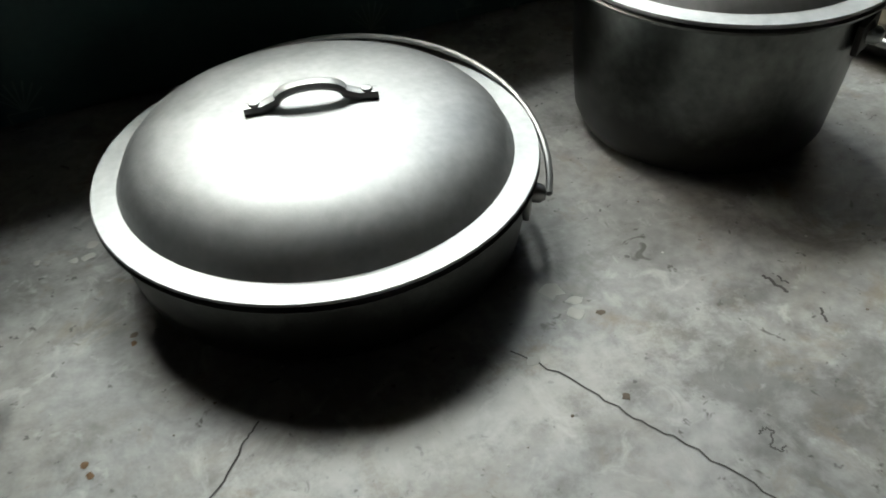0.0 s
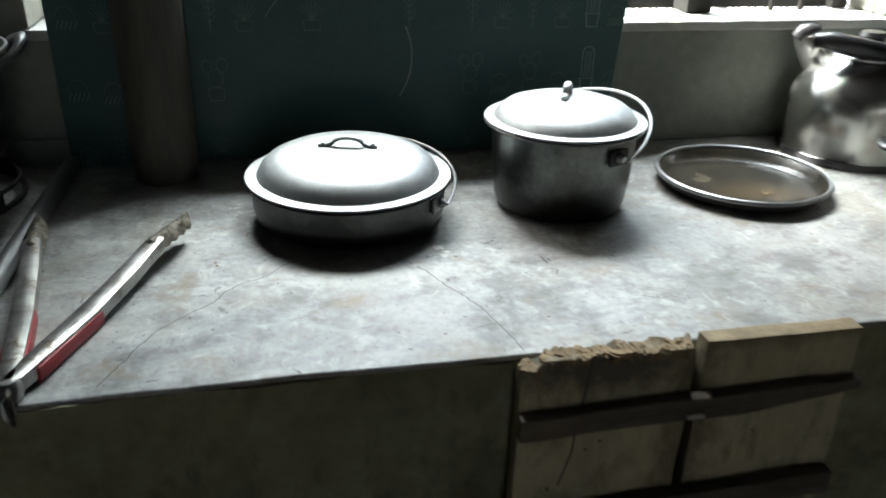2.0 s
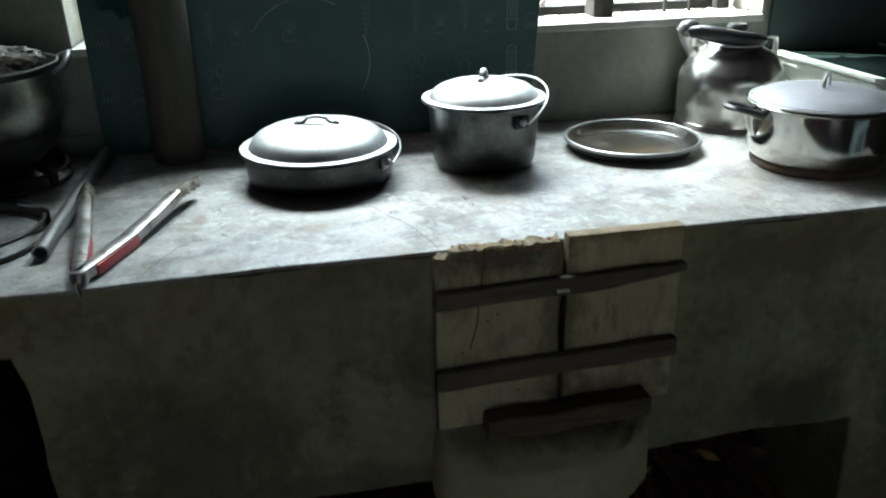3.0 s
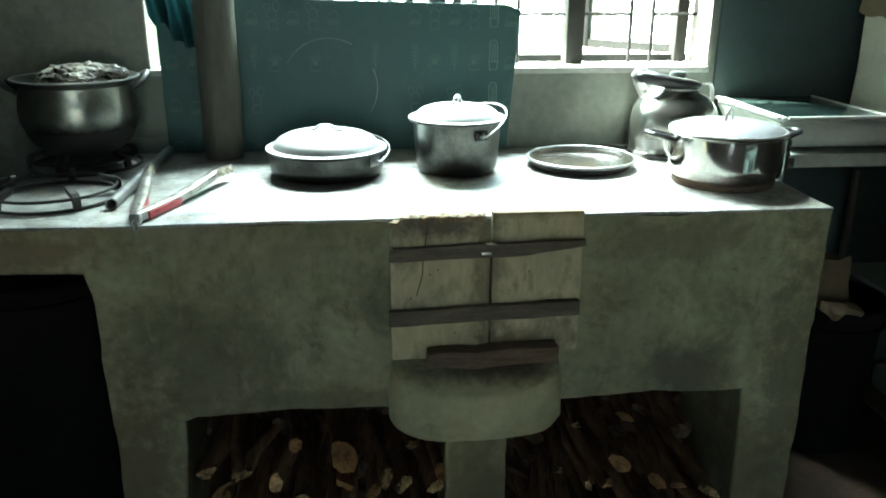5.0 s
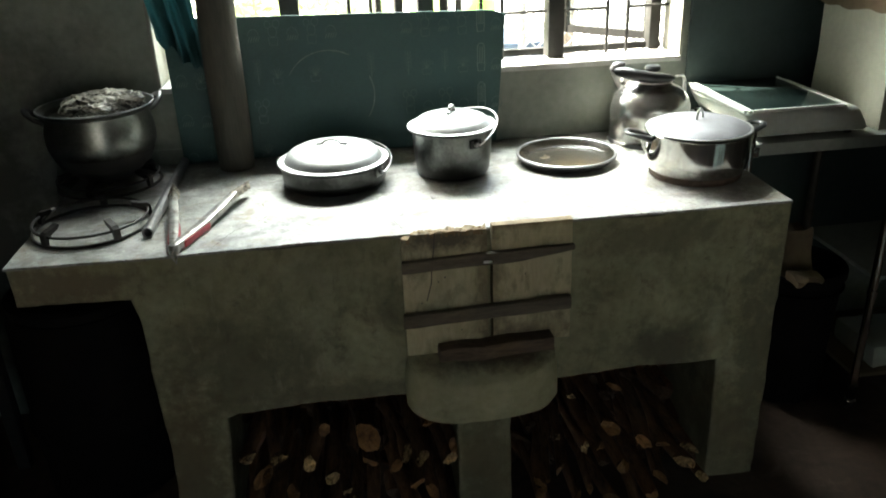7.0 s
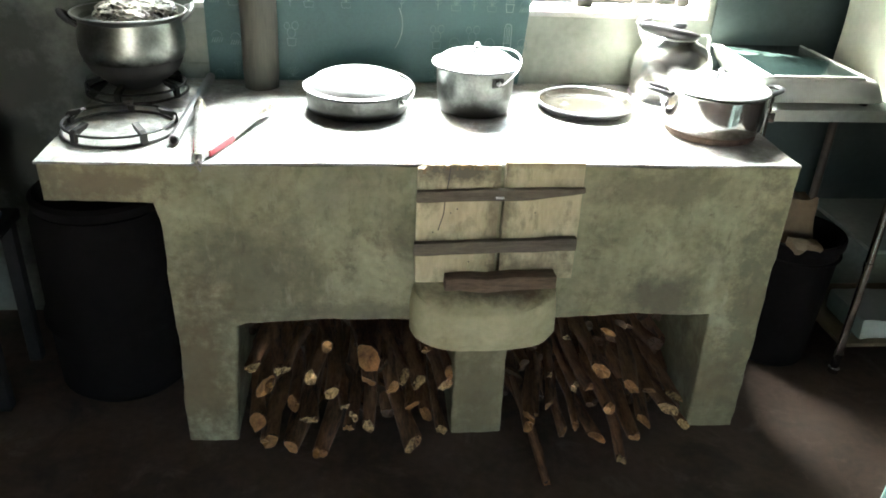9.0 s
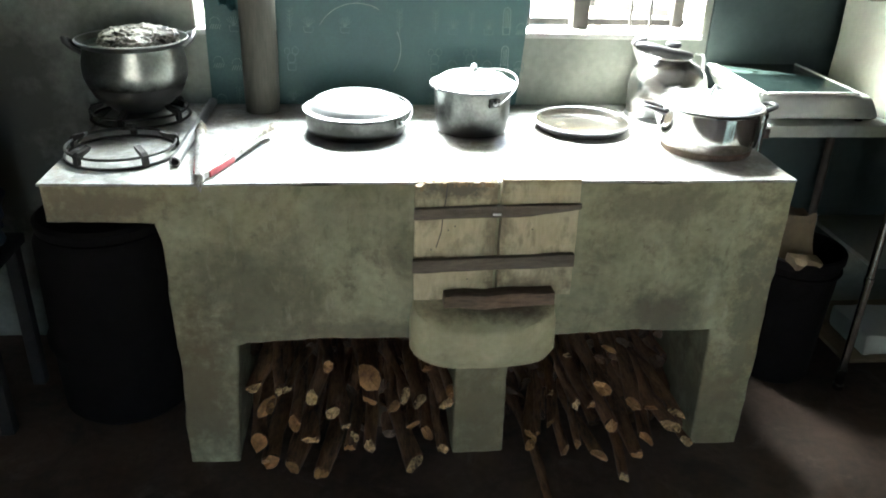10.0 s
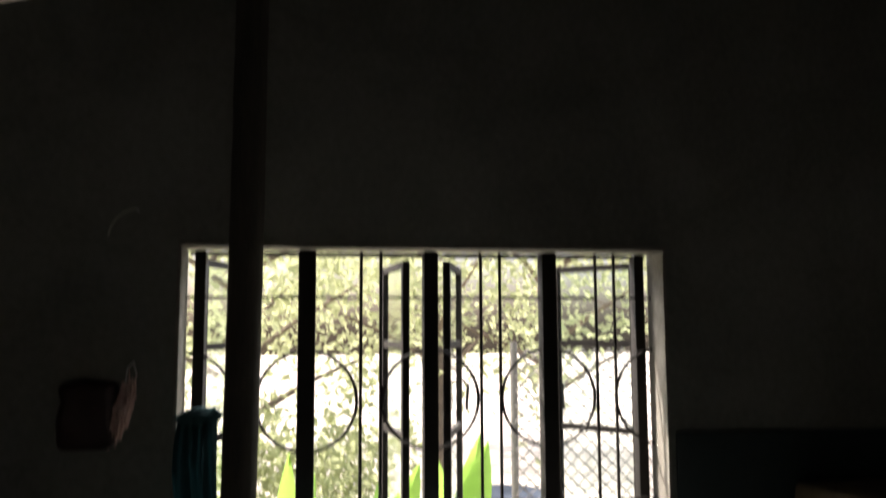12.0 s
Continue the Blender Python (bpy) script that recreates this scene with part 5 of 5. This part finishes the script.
for v in flap.verts:
    if v.co.x < -0.006:
        drop = (-0.006 - v.co.x) / 0.039
        v.co.z -= drop * (0.055 + 0.02 * noise.noise(Vector((v.co.y * 14, 3, 1))))
        v.co.x += 0.03 * drop
    if v.co.y < -0.005:
        v.co.z -= 0.028 * (1 - 0.6 * v.co.x / W) + 0.008 * noise.noise(v.co * 22)
part("top_flap", uneven(flap, 0.004, 0.09), M_KRAFT, ct, "brown sagging top flap")
part("dark_box", uneven(cuts(block(0.03, W - 0.03, 0.1, 0.26, 0.031, 0.25, 0.02), 0.04), 0.01, 0.08), M_BIN, ct, "dark box inside")

# chrome-post rack below the table
rack = thing("chrome_rack", (1.69, 0.235, 0), "low chrome-post shelf rack under the table", "shelf rack")
for x, y in ((0, 0), (0.55, 0), (0, 0.36), (0.55, 0.36)):
    pb = lathe([(0, 0.004), (0.016, 0.004), (0.017, 0.02), (0.0125, 0.024), (0.0125, 0.06), (0.0145, 0.062), (0.0145, 0.075), (0.0125, 0.077), (0.0125, 0.38), (0.0145, 0.382), (0.0145, 0.4), (0.0125, 0.402), (0.0125, 0.735), (0, 0.737)], 18, at=(x, y, 0))
    # rear posts swap chrome for a dark colour that stands for shade
    part("post", pb, M_CHROME if y == 0 else M_ROOF, rack, "dull chrome post" if y == 0 else "rear post coloured dark for shade")
for z in (0.1, 0.43):
    part("shelf", block(-0.005, 0.555, -0.005, 0.365, z, z + 0.014, 0.003), M_TABLE if z > 0.2 else M_KRAFT, rack, "dusty shelf")
wb = thing("white_packet", (1.75, 0.25, 0.114), "white and blue packet lying on the low shelf", "packet")
part("wrap", uneven(cuts(block(0, 0.3, 0, 0.2, 0, 0.07, 0.012, 2), 0.03), 0.006, 0.06), M_WHITE, wb)
part("label_patch", block(0.1, 0.2, -0.0085, -0.0065, 0.015, 0.055), M_BLUE, wb, "blue printed patch", smooth=0)

M_DULLRED = surface("dull_red_card", (0.09, 0.018, 0.016), (0.19, 0.04, 0.033), scale=12, rough=0.75, bump=0.15)
solo("small_box", uneven(cuts(block(0, 0.14, 0, 0.1, 0, 0.05, 0.004), 0.03), 0.002, 0.05), M_DULLRED, "small dull red box on the rack shelf", "box", at=(1.93, 0.27, 0.4445))

bn = thing("waste_bin", (1.53, 0.37, 0), "black plastic bin with a rolled rim beside the stove", "bin")
part("tub", lathe([(0, 0.004), (0.105, 0.004), (0.112, 0.012), (0.13, 0.41), (0.137, 0.413), (0.14, 0.42), (0.14, 0.44), (0.135, 0.446), (0.126, 0.442), (0.11, 0.06), (0, 0.055)], 48), M_BIN, bn)
part("rim_band", tube(arc(0, 0, 0.385, 0.133, 0, 2 * math.pi * 47 / 48, 48), 0.005, 8, closed=True), M_BIN, bn)
pb = cuts(block(-0.085, 0.05, -0.05, 0.05, 0.3, 0.56, 0.012), 0.03)
for v in pb.verts:
    v.co.x += 0.12 * (v.co.z - 0.3) * (0.4 if v.co.x > 0 else -0.3)
    v.co.y += 0.25 * (v.co.z - 0.3)
    if v.co.z > 0.52:
        v.co.z += 0.05 * noise.noise(Vector((v.co.x * 28, v.co.y * 28, 2.0))) - 0.03 * (v.co.x > 0.02)
solo("paper_bag", uneven(pb, 0.014, 0.07, 2), M_KRAFT, "crumpled brown paper bag standing in the bin", "paper bag", at=(1.505, 0.35, 0))
solo("paper_scrap", uneven(cuts(block(-0.05, 0.035, -0.03, 0.03, 0, 0.02, 0.006), 0.012), 0.02, 0.03, 4), M_KRAFT, "torn scrap of brown paper on the bin", "paper", at=(1.49, 0.26, 0.437))

# ---- left of the stove ----
dr = thing("dark_drum", (-0.5, 0.34, 0), "large black plastic drum under the counter overhang", "drum")
part("drum_body", lathe([(0, 0.003), (0.17, 0.003), (0.185, 0.02), (0.19, 0.2), (0.2, 0.22), (0.2, 0.24), (0.19, 0.26), (0.188, 0.53), (0.175, 0.56), (0, 0.565)], 48), M_BIN, dr)
part("drum_lid", lathe([(0.178, 0.566), (0.18, 0.59), (0.168, 0.6), (0, 0.6)], 48), M_BIN, dr)
st = thing("low_stool", (-0.93, 0.28, 0), "dim brown wooden stool beside the counter", "stool")
part("seat", block(-0.17, 0.17, -0.15, 0.15, 0.46, 0.49, 0.006), M_FRAME, st)
for sx in (-1, 1):
    for sy in (-1, 1):
        part("leg", block(sx * 0.14 - 0.018, sx * 0.14 + 0.018, sy * 0.12 - 0.018, sy * 0.12 + 0.018, 0, 0.459, 0.003), M_FRAME, st)
sk = bmesh.new()
bmesh.ops.create_icosphere(sk, subdivisions=4, radius=1)
for v in list(sk.verts):
    d = v.co.normalized()
    k = 1 + 0.2 * noise.noise(d * 3) + 0.1 * noise.noise(d * 8)
    v.co = Vector((d.x * 0.19 * k, d.y * 0.16 * k, max(-0.15, d.z * 0.19 * k)))
solo("blue_sack", sk, M_SACK, "dark blue cloth sack slumped on the stool", "sack", at=(-0.93, 0.28, 0.641))

# ---- near the camera's right: plastic stool with a dark bag ----
ps = thing("plastic_stool", (1.46, -0.62, 0), "pale teal plastic stool", "stool")
part("seat", lathe([(0, 0.68), (0.16, 0.68), (0.18, 0.685), (0.185, 0.695), (0.175, 0.705), (0, 0.703)], 32), M_TEALPLASTIC, ps)
for k in range(4):
    a = math.pi / 4 + k * math.pi / 2
    part("leg", tube([(0.14 * math.cos(a), 0.14 * math.sin(a), 0.681), (0.165 * math.cos(a), 0.165 * math.sin(a), 0.0)], [0.03, 0.024], 10, flat=0.5), M_TEALPLASTIC, ps)
bagb = cuts(block(-0.19, 0.16, -0.08, 0.08, 0.0, 0.42, 0.03, 3), 0.03)
bag = thing("dark_bag", (1.412, -0.6, 0.706), "dark cloth bag with pale dotted edging on the stool", "bag")
part("pouch", uneven(bagb, 0.012, 0.08, 6), M_DARKCLOTH, bag)
for k in range(16):
    part("dot", lathe([(0.0045, -0.008), (0.0045, 0.004), (0.003, 0.006), (0, 0.007)], 8), M_WHITE, bag, "pale edging dot").matrix_basis = pose(-0.189, 0.03, 0.03 + k * 0.024, 0, -90, 0)

# ---- outside the window ----


def foliage(bm, centre, radius, count, leaf, seed, squash=0.8):
    rl = random.Random(seed)
    clumps = [Vector((rl.gauss(0, 0.55), rl.gauss(0, 0.55), rl.gauss(0, 0.55) * squash)) * radius for _ in range(26)]
    for _ in range(count):
        c = rl.choice(clumps)
        p = Vector(centre) + c + Vector((rl.gauss(0, 1), rl.gauss(0, 1), rl.gauss(0, 1))) * radius * 0.16
        d = Vector((rl.uniform(-1, 1), rl.uniform(-1, 1), rl.uniform(-0.9, 0.5))).normalized()
        s = d.cross(Vector((rl.uniform(-1, 1), rl.uniform(-1, 1), rl.uniform(-1, 1)))).normalized()
        ln = leaf * rl.uniform(0.6, 1.4)
        nrm = d.cross(s) * ln * 0.12
        a = bm.verts.new(p)
        b = bm.verts.new(p + d * ln * 0.5 + s * ln * 0.26 - nrm)
        e = bm.verts.new(p + d * ln)
        f = bm.verts.new(p + d * ln * 0.5 - s * ln * 0.26 - nrm)
        bm.faces.new((a, b, e))
        bm.faces.new((a, e, f))


def tree(x, y, h, radius, count, leaf, seed):
    rl = random.Random(seed)
    t = thing("tree", (x, y, -0.13), "leafy green garden tree in sunlight", "tree", "garden trees")
    tr = bmesh.new()
    tube([(0, 0, 0), (0.04, 0.03, h * 0.3), (-0.03, 0.05, h * 0.55), (0.02, 0.0, h * 0.9)], [0.09, 0.07, 0.055, 0.02], 10, bm=tr)
    for k in range(7):
        a = k * 2.4 + rl.random()
        z = h * (0.3 + 0.07 * k)
        tube([(0, 0.03, z), (0.35 * radius * math.cos(a), 0.35 * radius * math.sin(a), z + 0.3), (0.8 * radius * math.cos(a), 0.8 * radius * math.sin(a), z + 0.6)], [0.035, 0.022, 0.008], 7, bm=tr)
    part("trunk", uneven(tr, 0.015, 0.2), M_TRUNK, t)
    bm = bmesh.new()
    foliage(bm, (0, 0, h * 0.72), radius, count, leaf, seed)
    part("crown", bm, M_LEAF, t, "uneven leafy crown", smooth=0)


tree(-0.5, 5.2, 3.6, 1.5, 2520, 0.09, 1)
tree(1.27, 6.2, 4.1, 1.6, 2640, 0.09, 2)
tree(2.6, 6.6, 3.8, 1.6, 2520, 0.095, 3)
tree(-3.4, 6.6, 4.0, 1.7, 3600, 0.11, 4)
tree(5.2, 8.2, 4.4, 2.0, 3600, 0.12, 5)
tree(1.9, 11.0, 5.6, 2.6, 4800, 0.14, 6)
tree(-1.8, 11.5, 5.8, 2.8, 4800, 0.14, 7)
for k, (x, y, r) in enumerate(((-0.75, 3.9, 0.8), (-2.0, 4.2, 0.8), (0.2, 4.5, 0.75))):
    bm = bmesh.new()
    foliage(bm, (0, 0, r * 0.95), r, 2600, 0.075, 40 + k, 0.8)
    solo("shrub", bm, M_LEAF, "low sunlit garden shrub", "shrub", "garden shrubs", at=(x, y, -0.12), smooth=0)


def broad_plant(x, y, seed, n, size):
    rl = random.Random(seed)
    t = thing("broad_leaf_plant", (x, y, -0.13), "broad-leaved garden plant with upright bright leaves", "plant", "broad-leaf plants")
    for k in range(n):
        a = rl.uniform(0, 2 * math.pi)
        h = rl.uniform(0.75, 1.2) * size
        lean = rl.uniform(0.05, 0.25)
        base = Vector((lean * math.cos(a) * 0.5, lean * math.sin(a) * 0.5, h * 0.62))
        tipv = Vector((lean * math.cos(a) * 1.6, lean * math.sin(a) * 1.6, h * 1.15))
        side = Vector((-math.sin(a + 0.9), math.cos(a + 0.9), 0))
        bm = tube([(0, 0, 0), base * 0.6, base], 0.008, 6)
        prev = None
        for i in range(9):
            s = i / 8
            p = base.lerp(tipv, s) + Vector((0, 0, -0.05 * s * s))
            w = 0.085 * size * math.sin(math.pi * (0.08 + 0.92 * s) ** 0.8)
            cur = (bm.verts.new(p + side * w), bm.verts.new(p + Vector((0, 0.012, -0.01))), bm.verts.new(p - side * w))
            if prev:
                bm.faces.new((prev[0], prev[1], cur[1], cur[0]))
                bm.faces.new((prev[1], prev[2], cur[2], cur[1]))
            prev = cur
        part("leaf", bm, M_LEAF2, t)


broad_plant(0.72, 2.0, 1, 6, 1.05)
broad_plant(0.36, 2.1, 2, 5, 0.95)
broad_plant(-0.05, 2.4, 3, 5, 0.9)

fen = thing("wire_fence", (0, 0, -0.13), "galvanised chain-link fence panel in the garden", "fence")
mesh_bm = bmesh.new()
FX0, FX1, FZT, FY = 1.28, 3.4, 1.7, 2.9
stp = 0.085
k = 0
while FX0 - FZT + k * stp < FX1:
    xs = FX0 - FZT + k * stp
    a0, a1 = max(FX0, xs), min(FX1, xs + FZT)
    if a1 > a0:
        tube([(a0, FY, a0 - xs + 0.02), (a1, FY, a1 - xs + 0.02)], 0.0045, 4, bm=mesh_bm, caps=False)
        tube([(FX0 + FX1 - a0, FY + 0.006, a0 - xs + 0.02), (FX0 + FX1 - a1, FY + 0.006, a1 - xs + 0.02)], 0.0045, 4, bm=mesh_bm, caps=False)
    k += 1
part("wire_netting", mesh_bm, M_WIRE, fen, smooth=0)
for x in (FX0, 2.2, FX1):
    part("post", tube([(x, FY + 0.03, 0), (x, FY + 0.03, 1.76)], 0.022, 10), M_WIRE, fen)
solo("garden_drum", lathe([(0, 0), (0.3, 0), (0.3, 0.3), (0.31, 0.31), (0.3, 0.32), (0.3, 0.75), (0, 0.75)], 32), M_SACK, "dark blue-green drum behind the garden fence", "drum", at=(1.35, 3.5, -0.12))
